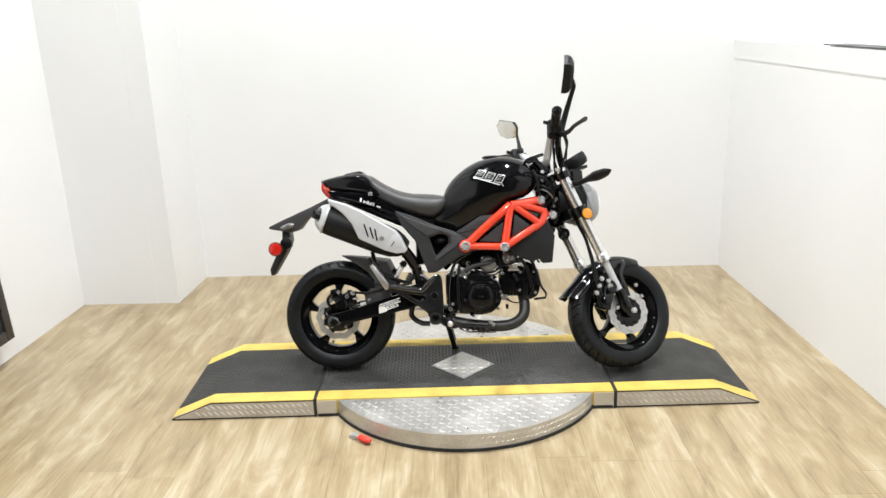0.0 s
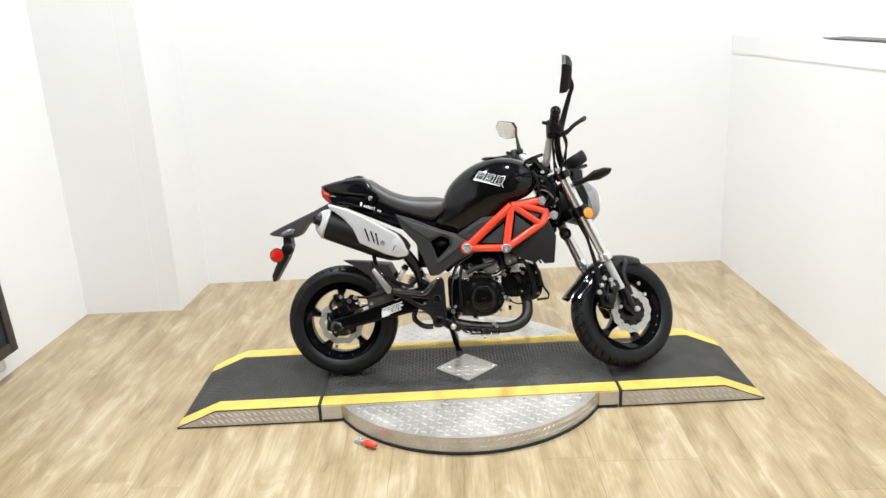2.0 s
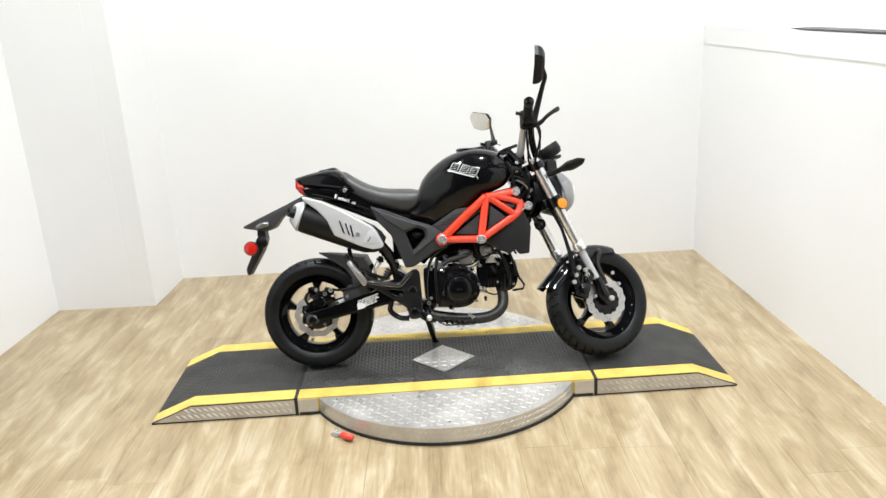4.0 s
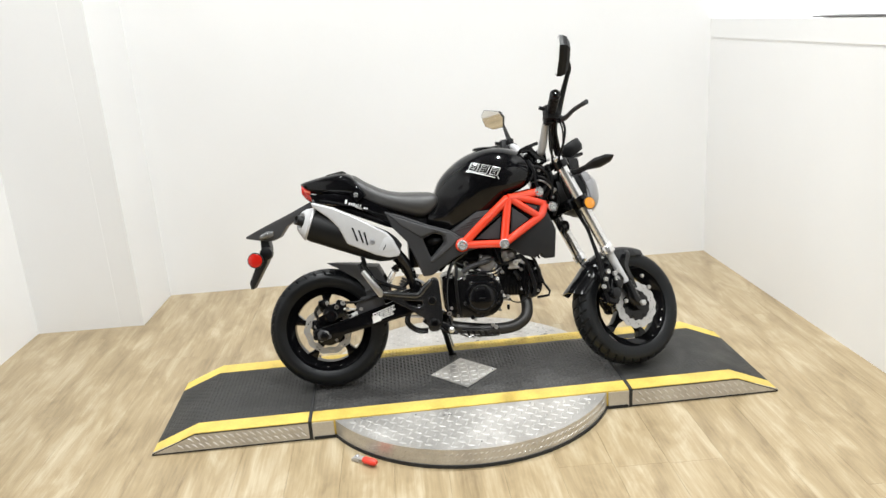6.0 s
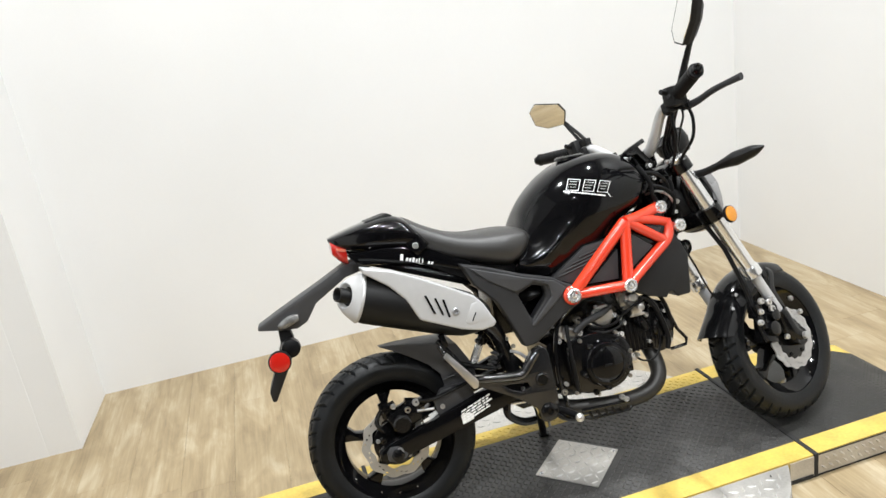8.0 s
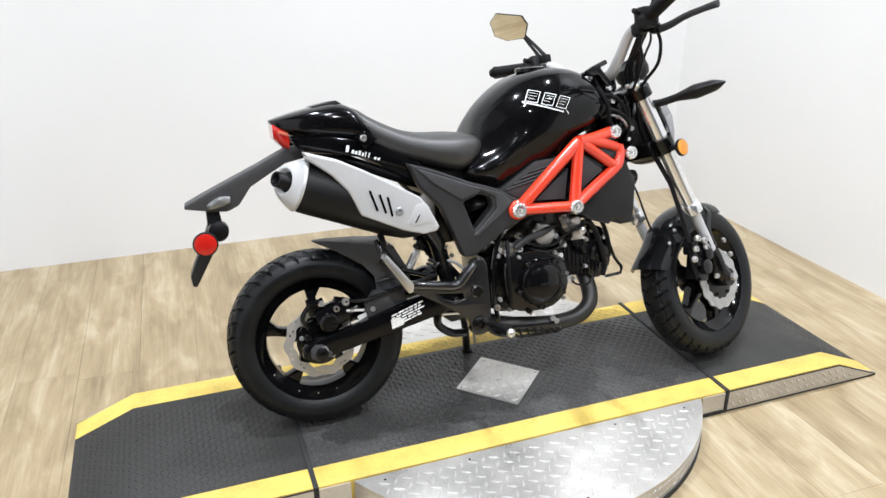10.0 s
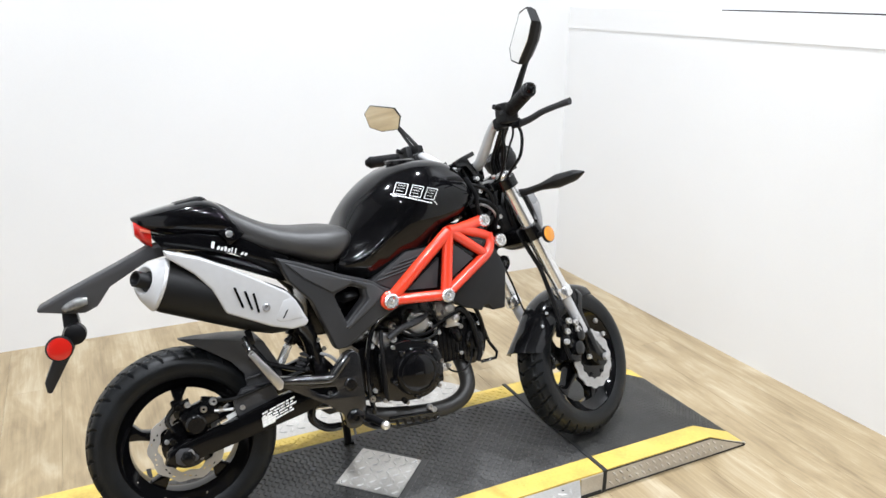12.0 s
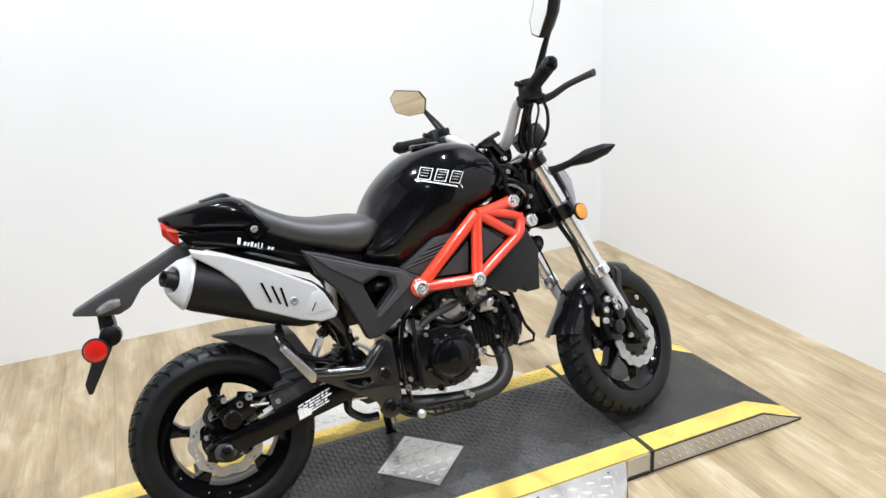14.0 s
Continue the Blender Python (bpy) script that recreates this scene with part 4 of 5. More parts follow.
# panels and trellis
for s in (-1, 1):
    def side(nm, bm, mat, parent=bike, label=""):
        return put(nm, bm if s < 0 else flipped(bm), mat, parent, label)
    outer = [(-0.262, 0.668), (-0.20, 0.648), (-0.10, 0.605), (-0.025, 0.580), (0.012, 0.556), (0.06, 0.532), (0.125, 0.525), (0.12, 0.508), (0.05, 0.497), (-0.01, 0.472), (-0.098, 0.414), (-0.132, 0.412), (-0.155, 0.475), (-0.184, 0.547), (-0.235, 0.605)]
    hole = [(-0.124, 0.555), (-0.080, 0.572), (-0.050, 0.560), (-0.046, 0.535), (-0.098, 0.480)]
    panel = side("side_panel", prism(outer, -0.140, -0.098, 0.012, hole, 3), "grey", bike, "dark grey plastic side panel with an opening")
    side("panel_rib", prism([(-0.245, 0.655), (-0.10, 0.597), (-0.02, 0.570), (0.01, 0.545), (-0.02, 0.515), (-0.095, 0.462), (-0.103, 0.468), (-0.036, 0.530), (-0.04, 0.562), (-0.075, 0.580), (-0.13, 0.562), (-0.20, 0.610)], -0.146, -0.136, 0.007, None, 3), "ribgrey", panel)
    side("panel_knob", body([(-0.12, 0.52, 0.55, 0.06), (-0.09, 0.515, 0.566, 0.118), (-0.055, 0.525, 0.558, 0.115), (-0.04, 0.53, 0.55, 0.06)], 16, 0.8), "satin", panel)
    rib = side("ribbed_panel", prism([(-0.02, 0.574), (0.03, 0.606), (0.085, 0.640), (0.16, 0.645), (0.19, 0.63), (0.11, 0.575), (0.035, 0.545)], -0.128, -0.08, 0.006), "ribgrey", bike, "grey ribbed side panel")
    for k in range(4):
        x = 0.028 + k * 0.022
        side("rib", tube([(x - 0.03, -0.129, 0.574 + k * 0.013), (x + 0.055, -0.129, 0.592 + k * 0.013)], 0.003, 6), "grey", rib)
    A, B, C, D, E, G = (0.022, -0.142, 0.520), (0.178, -0.158, 0.514), (0.206, -0.142, 0.682), (0.325, -0.104, 0.697), (0.372, -0.104, 0.636), (0.335, -0.120, 0.606)
    Mid, N = (0.283, -0.134, 0.573 + 0.005), (0.246, -0.130, 0.684)
    bits = [tube([A, B], 0.0145, 12), tube([A, (0.112, -0.146, 0.602), C], 0.0165, 12, 4), tube([B, C], 0.0155, 12), tube([C, N, D], 0.0155, 12, 4), tube([B, Mid, (0.322, -0.126, 0.602), (0.337, -0.120, 0.618), (0.343, -0.114, 0.640), (0.340, -0.112, 0.660)], 0.0150, 12, 4), tube([(0.215, -0.140, 0.679), (0.322, -0.126, 0.604)], 0.0135, 12), tube([(0.240, -0.133, 0.683), (0.310, -0.120, 0.664), (0.342, -0.112, 0.652)], 0.0130, 12, 3), tube([(0.342, -0.112, 0.645), (0.366, -0.102, 0.637)], 0.009, 10)]
    tre = side("trellis_cover", join(*bits), "red", bike, "orange-red tubular trellis cover")
    side("trellis_back", prism([(0.03, 0.524), (0.178, 0.518), (0.278, 0.58), (0.335, 0.612), (0.340, 0.640), (0.25, 0.676), (0.206, 0.676), (0.10, 0.600)], -0.121, -0.100, 0.003), "cast", tre, "black backing plate")
    for tri, yf in (([(0.064, 0.533), (0.170, 0.527), (0.184, 0.624)], -0.133), ([(0.204, 0.541), (0.219, 0.655), (0.290, 0.598)], -0.131), ([(0.268, 0.662), (0.306, 0.622), (0.324, 0.640)], -0.123)):
        mx, mz = sum(p[0] for p in tri) / 3, sum(p[1] for p in tri) / 3
        side("trellis_infill", prism([(mx + (x - mx) * 0.84, mz + (z - mz) * 0.84) for x, z in tri], yf, -0.119, 0.002), "ribgrey", tre, "dark grey infill plate")
    end_cup = lathe([(0.018, -0.012), (0.0255, -0.004), (0.0255, 0.006), (0.021, 0.011)], across(Vector(A)), 24)
    side("tube_end", end_cup, "red", tre)
    for q, rr in ((A, 0.021), (B, 0.020), (D, 0.019), (E, 0.019)):
        c = Vector(q) + Vector((0.005 if q in (D, E) else 0, -0.008, 0))
        bb = lathe([(rr * 0.8, 0), (rr, 0.004), (rr, 0.010), (rr * 0.8, 0.014), (rr * 0.62, 0.014), (rr * 0.5, 0.008), (rr * 0.40, 0.008), (rr * 0.3, 0.013), (rr * 0.1, 0.014)], across(c), 28)
        for v in bb.verts:
            d = Vector((v.co.x - c.x, 0, v.co.z - c.z))
            if d.length > rr * 0.75 and round(math.atan2(d.z, d.x) / (2 * math.pi / 28)) % 2:
                v.co -= d * 0.12
        part("trellis_bolt", bb if s < 0 else flipped(bb), M["chrome"], tre, "chrome socket bolt", 15)
    side("shroud", prism([(0.19, 0.500), (0.225, 0.555), (0.355, 0.620), (0.384, 0.552), (0.373, 0.444), (0.333, 0.442), (0.321, 0.461), (0.308, 0.460), (0.300, 0.446), (0.286, 0.451), (0.249, 0.462)], -0.126, -0.045, 0.006, None, 3), "shroud", bike, "dark grey plastic radiator shroud")

put("battery_box", box((-0.085, 0, 0.535), (0.20, 0.14, 0.19), 0.02), "cast")
put("main_frame", join(tube([(on_axis(0.72) - 0.02, 0, 0.70), (0.2, 0.0, 0.60), (0.02, 0.0, 0.52), (-0.08, 0.0, 0.43)], 0.028, 12, 5), box((0.27, 0, 0.63), (0.17, 0.17, 0.11), 0.02), tube([(-0.03, 0.06, 0.55), (-0.25, 0.07, 0.62), (-0.48, 0.05, 0.72)], 0.014, 10), tube([(-0.03, -0.06, 0.55), (-0.25, -0.07, 0.62), (-0.48, -0.05, 0.72)], 0.014, 10)), "cast", bike, "black tubular steel frame")
put("head_tube", rod((on_axis(0.63), 0, 0.63), (on_axis(0.79), 0, 0.79), 0.033, 20), "cast")

# exhaust
E0, E1 = Vector((-0.548, -0.148, 0.648)), Vector((-0.21, -0.122, 0.512))
muf = put("muffler", lathe([(0.050, 0.016), (0.0605, 0.018), (0.0628, 0.03), (0.063, 0.25), (0.058, 0.30), (0.045, 0.335), (0.028, 0.36)], along(E0, E1), 48), "muffler", bike, "matte black oval muffler")
def slash(bm):
    """Shortens the outer side of the muffler's end."""
    ax = (E1 - E0).normalized()
    for v in bm.verts:
        f = min(1.0, max(0.0, (0.009 - (v.co - E0).dot(ax)) / 0.028))
        v.co += ax * (-(v.co.y - E0.y) * 0.42 * f)
    return bm


put("muffler_cap", slash(lathe([(0.024, -0.012), (0.029, -0.022), (0.033, -0.024), (0.040, -0.021), (0.0495, -0.012), (0.0575, 0.000), (0.0625, 0.009), (0.0640, 0.014), (0.062, 0.017), (0.05, 0.012)], along(E0, E1), 48)), "silver", muf, "domed silver muffler end cap")
put("outlet", slash(lathe([(0.0150, -0.020), (0.0150, -0.044), (0.0185, -0.044), (0.0190, -0.016), (0.0245, -0.0145), (0.024, -0.010), (0.010, -0.010)], along(E0, E1), 28)), "muffler", muf, "black exhaust outlet")
shield = put("heat_shield", prism([(-0.522, 0.722), (-0.446, 0.698), (-0.385, 0.667), (-0.328, 0.634), (-0.255, 0.590), (-0.236, 0.566), (-0.211, 0.512), (-0.219, 0.502), (-0.253, 0.499), (-0.301, 0.513), (-0.402, 0.561), (-0.429, 0.622), (-0.463, 0.662), (-0.518, 0.706)], -0.203, -0.150, 0.013, None, 4), "silver", muf, "silver slotted heat shield")
put("shield_fold", prism([(-0.268, 0.572), (-0.246, 0.575), (-0.226, 0.524), (-0.280, 0.520), (-0.290, 0.530)], -0.2045, -0.200, 0.003), "silver", shield)
for x0, z0, x1, z1, w in ((-0.381, 0.619, -0.366, 0.569, 0.0055), (-0.358, 0.607, -0.346, 0.561, 0.0055), (-0.339, 0.599, -0.331, 0.552, 0.0055), (-0.262, 0.548, -0.274, 0.529, 0.003)):
    put("slot", prism([(x0, z0), (x0 + w, z0), (x1 + w, z1), (x1, z1)], -0.2052, -0.2022), "cast", shield, "dark slot")
put("muffler_hanger", prism([(-0.362, 0.505), (-0.346, 0.508), (-0.338, 0.474), (-0.350, 0.468)], -0.168, -0.157, 0.003), "cast", muf)
put("shield_bolt", bolt((-0.310, -0.202, 0.562), 0.010, 0.006), "cheek", shield)
put("exhaust_pipe", tube([(0.252, -0.02, 0.325), (0.262, -0.055, 0.27), (0.252, -0.082, 0.222), (0.205, -0.092, 0.190), (0.12, -0.095, 0.184), (0.0, -0.09, 0.198), (-0.06, -0.085, 0.215)], 0.0225, 16, 7), "pipe", bike, "dark heat-stained exhaust pipe")
put("link_pipe", tube([(-0.06, -0.085, 0.215), (-0.10, -0.085, 0.235), (-0.15, -0.08, 0.30), (-0.175, -0.08, 0.40), (-0.195, -0.10, 0.46), (-0.235, -0.122, 0.518)], 0.021, 16, 7), "cast", bike, "black exhaust link pipe")
guard2 = put("pipe_guard", tube([(0.140, -0.114, 0.186), (0.0, -0.112, 0.194)], 0.006, 8), "cast", bike, "black perforated pipe guard")
for k in range(6):
    x = 0.012 + k * 0.022
    put("guard_bar", prism([(x, 0.192), (x + 0.008, 0.192), (x + 0.019, 0.164), (x + 0.011, 0.164)], -0.1165, -0.1125, 0.001), "cast", guard2)
put("guard_edge", tube([(0.146, -0.114, 0.172), (0.135, -0.114, 0.163), (0.02, -0.113, 0.166), (-0.01, -0.112, 0.180)], 0.004, 6), "cast", guard2)
put("pipe_clamp_bolt", bolt((0.13, -0.117, 0.195), 0.008, 0.006), "steel", guard2)
put("pipe_clamp_bolt", bolt((0.255, -0.09, 0.235), 0.006, 0.008), "steel", guard2)

# engine
engine = put("engine", prism([(-0.065, 0.395), (-0.02, 0.410), (0.08, 0.408), (0.15, 0.385), (0.165, 0.31), (0.135, 0.248), (0.06, 0.232), (-0.03, 0.238), (-0.062, 0.28)], -0.10, 0.10, 0.012), "cast", bike, "black air-cooled single-cylinder engine")
put("case_cover", prism(rounded([(-0.018, 0.378), (0.04, 0.402), (0.10, 0.398), (0.158, 0.36), (0.162, 0.29), (0.12, 0.245), (0.05, 0.238), (-0.008, 0.262)]), -0.132, -0.098, 0.012, None, 3), "lacquer", engine, "glossy black crankcase cover")
put("clutch_cover", lathe([(0.066, 0), (0.064, 0.012), (0.0615, 0.020), (0.058, 0.024), (0.050, 0.0255), (0.047, 0.0235), (0.044, 0.0255), (0.030, 0.029), (0.002, 0.030)], across((0.081, -0.130, 0.316)), 48), "gloss", engine, "round glossy black clutch cover")
for k in range(5):
    a = k * 2 * math.pi / 5 + 0.9
    put("cover_lug", lathe([(0.009, 0), (0.009, 0.016), (0.006, 0.019), (0.002, 0.017)], across((0.081 + 0.066 * math.cos(a), -0.130, 0.316 + 0.066 * math.sin(a))), 12), "cast", engine)
put("cover_mark", box((0.081, -0.1605, 0.315), (0.022, 0.0015, 0.006), 0.0005), "satin", engine)
for x, z in ((-0.012, 0.252), (0.05, 0.234), (0.16, 0.33), (0.148, 0.262), (-0.012, 0.375)):
    put("case_bolt", bolt((x, -0.128, z), 0.006, 0.008), "alu", engine)
for k in range(8):
    x = 0.168 + k * 0.0125
    put("cooling_fin", prism(rounded([(x, 0.306), (x, 0.421), (x + 0.007, 0.421), (x + 0.007, 0.306)], 1), -0.0775, 0.0775), "cast", engine)
put("cylinder", box((0.212, 0, 0.364), (0.105, 0.150, 0.122), 0.015), "cast", engine)
put("cylinder_head", prism(rounded([(0.255, 0.30), (0.255, 0.425), (0.295, 0.435), (0.322, 0.40), (0.324, 0.33), (0.30, 0.295)], 3), -0.082, 0.082, 0.012, None, 3), "lacquer", engine)
put("valve_cap", lathe([(0.030, 0), (0.030, 0.010), (0.024, 0.016), (0.004, 0.018)], across((0.288, -0.08, 0.362)), 20), "cast", engine)
put("spark_plug_boot", tube([(0.235, -0.075, 0.37), (0.23, -0.105, 0.375), (0.215, -0.115, 0.40)], 0.009, 10, 4), "hose", engine)
for x, z in ((0.172, 0.40), (0.178, 0.295), (0.19, 0.292), (0.245, 0.405), (0.165, 0.415)):
    put("head_bolt", bolt((x, -0.084, z), 0.007, 0.010), "alu", engine)
carb = put("carburettor", join(box((0.205, -0.05, 0.462), (0.055, 0.055, 0.045), 0.008), lathe([(0.022, -0.03), (0.024, 0.0), (0.020, 0.03)], pose(0.205, -0.05, 0.468, 0, 90, 0), 18), lathe([(0.014, 0), (0.014, 0.03), (0.010, 0.034)], across((0.21, -0.075, 0.465)), 14)), "alu", bike, "aluminium carburettor")
put("float_bowl", box((0.205, -0.05, 0.435), (0.035, 0.045, 0.022), 0.005), "alu", carb)
put("carb_screw", bolt((0.225, -0.079, 0.455), 0.004, 0.006), "steel", carb)
put("carb_screw", bolt((0.188, -0.079, 0.478), 0.004, 0.006), "steel", carb)
put("starter_motor", lathe([(0.030, 0), (0.033, 0.004), (0.033, 0.05), (0.028, 0.056), (0.002, 0.057)], across((0.112, -0.05, 0.438)), 28), "alu", engine, "silver starter motor end")
put("breather_hose", tube([(0.015, -0.125, 0.415), (0.05, -0.125, 0.435), (0.10, -0.115, 0.445), (0.14, -0.095, 0.455)], 0.0095, 12, 5), "grey", engine, "grey breather hose")
put("intake_hose", tube([(0.17, -0.05, 0.468), (0.13, -0.02, 0.50), (0.06, 0, 0.52)], 0.02, 12, 4), "hose", engine)
put("mount_bracket", box((0.005, -0.10, 0.412), (0.045, 0.03, 0.035), 0.006, (0, 20, 0)), "alu", engine)
put("wire_loom", tube([(0.055, -0.11, 0.41), (0.09, -0.135, 0.398), (0.135, -0.13, 0.40), (0.165, -0.12, 0.415)], 0.0035, 6, 6), "hose", engine)
put("wire_loom", tube([(0.185, -0.09, 0.31), (0.20, -0.105, 0.288), (0.235, -0.105, 0.282), (0.265, -0.10, 0.31), (0.272, -0.095, 0.36)], 0.003, 6, 6), "hose", engine)
put("wire_loom", tube([(-0.005, -0.125, 0.44), (-0.012, -0.14, 0.38), (-0.01, -0.14, 0.30), (-0.005, -0.13, 0.25)], 0.006, 8, 6), "hose", engine)
put("fuel_line", tube([(0.15, -0.08, 0.50), (0.155, -0.10, 0.475), (0.17, -0.10, 0.44), (0.20, -0.09, 0.425)], 0.0035, 6, 6), "hose", engine)
put("fuel_line", tube([(0.225, -0.05, 0.47), (0.26, -0.10, 0.48), (0.29, -0.10, 0.45), (0.31, -0.095, 0.40), (0.315, -0.09, 0.35)], 0.006, 8, 6), "hose", engine)
put("engine_guard", tube([(0.312, -0.09, 0.40), (0.328, -0.095, 0.345), (0.348, -0.10, 0.315), (0.344, -0.10, 0.298), (0.30, -0.09, 0.292)], 0.0048, 8), "cast", engine)
for x, y, z, r, m in ((0.02, -0.134, 0.392, 0.0055, "alu"), (0.125, -0.134, 0.392, 0.0055, "alu"), (0.24, -0.085, 0.33, 0.006, "chrome"), (0.30, -0.084, 0.405, 0.006, "chrome"), (0.305, -0.084, 0.318, 0.006, "alu"), (0.262, -0.084, 0.428, 0.006, "chrome"), (0.145, -0.10, 0.43, 0.008, "chrome"), (0.165, -0.11, 0.405, 0.007, "chrome"), (0.03, -0.11, 0.43, 0.008, "alu"), (-0.03, -0.11, 0.40, 0.008, "chrome"), (0.09, -0.112, 0.468, 0.006, "chrome")):
    put("small_bolt", bolt((x, y, z), r, 0.010), m, engine)
put("cable_clamp", box((0.168, -0.105, 0.30), (0.03, 0.02, 0.016), 0.004), "alu", engine)
put("oil_pipe", tube([(0.26, -0.085, 0.44), (0.235, -0.10, 0.45), (0.17, -0.115, 0.432), (0.13, -0.12, 0.41), (0.075, -0.125, 0.415), (0.03, -0.125, 0.45)], 0.004, 8, 6), "hose", engine)
put("choke_cable", tube([(0.20, -0.08, 0.49), (0.24, -0.10, 0.50), (0.30, -0.08, 0.47), (0.325, -0.05, 0.44)], 0.004, 8, 6), "hose", engine)
put("frame_tube", tube([(0.04, -0.105, 0.49), (-0.02, -0.115, 0.45), (-0.045, -0.12, 0.38), (-0.05, -0.12, 0.29), (-0.04, -0.12, 0.22)], 0.0065, 10, 6), "lacquer", engine)
put("air_box", box((0.09, 0.0, 0.475), (0.20, 0.13, 0.12), 0.02), "cast", engine, "black air box")
for x, y, z, r, h, d, m in ((0.031, -0.112, 0.446, 0.010, 0.014, (0, -1, 0), "alu"), (0.028, -0.118, 0.412, 0.011, 0.012, (0, -1, 0), "chrome"), (-0.010, -0.118, 0.401, 0.009, 0.014, (1, -1, 0.4), "alu"), (0.142, -0.122, 0.378, 0.008, 0.012, (0.5, -1, 0.3), "chrome"), (0.150, -0.118, 0.368, 0.006, 0.010, (0, -1, 0), "alu"), (0.163, -0.118, 0.315, 0.007, 0.014, (0.3, -1, 0), "chrome"), (0.181, -0.116, 0.310, 0.007, 0.014, (0.3, -1, 0), "alu"), (0.042, -0.130, 0.241, 0.008, 0.010, (0, -1, 0), "cast"), (0.118, -0.116, 0.205, 0.008, 0.010, (0, -1, 0), "steel"), (-0.045, -0.12, 0.262, 0.009, 0.012, (0, -1, 0), "alu"), (-0.035, -0.12, 0.282, 0.006, 0.012, (0, -1, 0), "steel")):
    put("fitting", bolt((x, y, z), r, h, d), m, engine)
put("sight_bracket", box((-0.045, -0.118, 0.262), (0.05, 0.012, 0.010), 0.003, (0, 12, 0)), "cast", engine)
put("carb_body", join(box((0.215, -0.085, 0.432), (0.034, 0.03, 0.042), 0.006), box((0.215, -0.088, 0.452), (0.048, 0.026, 0.010), 0.003), box((0.216, -0.088, 0.414), (0.044, 0.026, 0.007), 0.002), lathe([(0.010, 0), (0.010, 0.018), (0.006, 0.021)], across((0.222, -0.10, 0.436)), 12), rod((0.236, -0.09, 0.44), (0.248, -0.09, 0.452), 0.006, 8)), "alu", engine, "aluminium carburettor side")
put("vent_hose", tube([(0.225, -0.10, 0.455), (0.245, -0.105, 0.458), (0.268, -0.105, 0.425), (0.285, -0.105, 0.37), (0.292, -0.105, 0.33), (0.284, -0.105, 0.30)], 0.0075, 8, 6), "hose", engine)
put("drain_plug", bolt((0.19, -0.05, 0.268), 0.006, 0.02, (0, 0, -1)), "cast", engine)

# foot controls and stand
hanger = put("footrest_hanger", prism(rounded([(-0.305, 0.358), (-0.298, 0.374), (-0.265, 0.366), (-0.20, 0.357), (-0.158, 0.353), (-0.128, 0.385), (-0.108, 0.403), (-0.080, 0.399), (-0.074, 0.34), (-0.072, 0.26), (-0.080, 0.215), (-0.100, 0.203), (-0.126, 0.209), (-0.134, 0.245), (-0.165, 0.272), (-0.202, 0.297), (-0.262, 0.334)], 3), -0.152, -0.120, 0.0105, [(-0.212, 0.330), (-0.147, 0.322), (-0.142, 0.308), (-0.166, 0.300), (-0.195, 0.313)], 3), "casting", bike, "glossy black cast footrest hanger")
for pts, rr in (
    ([(-0.298, -0.146, 0.364), (-0.255, -0.148, 0.358), (-0.20, -0.149, 0.349), (-0.158, -0.149, 0.346), (-0.128, -0.148, 0.375), (-0.108, -0.146, 0.393)], [0.009, 0.0115, 0.012, 0.012, 0.012, 0.009]),
):
    put("hanger_rib", tube(pts, rr, 14, 5), "casting", hanger)
put("hanger_web", prism([(-0.20, 0.325), (-0.15, 0.318), (-0.10, 0.33), (-0.10, 0.28), (-0.16, 0.29)], -0.124, -0.116), "cast", hanger)
put("master_cylinder", join(rod((-0.165, -0.11, 0.312), (-0.10, -0.11, 0.255), 0.013, 12), tube([(-0.20, -0.10, 0.275), (-0.205, -0.10, 0.235), (-0.17, -0.10, 0.205), (-0.13, -0.10, 0.20)], 0.011, 10, 5)), "cast", hanger)
put("web_bolt", bolt((-0.158, -0.124, 0.303), 0.006, 0.008), "alu", hanger)
put("pivot_bolt", lathe([(0.017, 0), (0.017, 0.004), (0.013, 0.007), (0.002, 0.007)], across((-0.108, -0.151, 0.322)), 20), "cast", hanger)
put("pivot_bolt", lathe([(0.022, 0), (0.022, 0.008), (0.015, 0.012), (0.008, 0.012), (0.006, 0.004)], across((-0.104, -0.150, 0.232)), 20), "cast", hanger)
put("footrest_stay", tube([(-0.36, -0.13, 0.485), (-0.33, -0.15, 0.44), (-0.29, -0.16, 0.37)], 0.006, 10, 4), "cast", hanger)
peg = put("pillion_footrest", prism([(-0.362, 0.450), (-0.350, 0.460), (-0.286, 0.374), (-0.290, 0.356), (-0.302, 0.354), (-0.312, 0.370)], -0.200, -0.172, 0.005), "alu", hanger, "folded aluminium pillion footrest")
put("peg_pin", rod((-0.358, -0.185, 0.460), (-0.366, -0.175, 0.480), 0.007, 10), "cast", peg)
put("rider_footrest", tube([(-0.08, -0.13, 0.225), (-0.06, -0.16, 0.222), (-0.046, -0.206, 0.216)], 0.010, 12), "hose", bike, "black rider footrest")
put("brake_pedal", tube([(-0.09, -0.15, 0.222), (-0.07, -0.158, 0.206), (-0.045, -0.162, 0.196), (-0.020, -0.162, 0.194)], 0.007, 8, 4), "cast", bike, "black brake pedal")
put("footrest_end", lathe([(0.009, 0), (0.0115, 0.004), (0.0115, 0.012), (0.007, 0.018), (0.002, 0.020)], across((-0.045, -0.205, 0.215)), 16), "alu", bike, "aluminium footrest end cap")
put("chain_adjuster", tube([(-0.30, -0.09, 0.268), (-0.14, -0.09, 0.255)], 0.006, 8), "alu")
stand = put("side_stand", tube([(-0.085, 0.075, 0.20), (-0.065, 0.10, 0.165), (-0.046, 0.155, 0.085), (-0.036, 0.190, 0.046)], 0.011, 12, 4), "satin", bike, "black side stand, down on the deck")
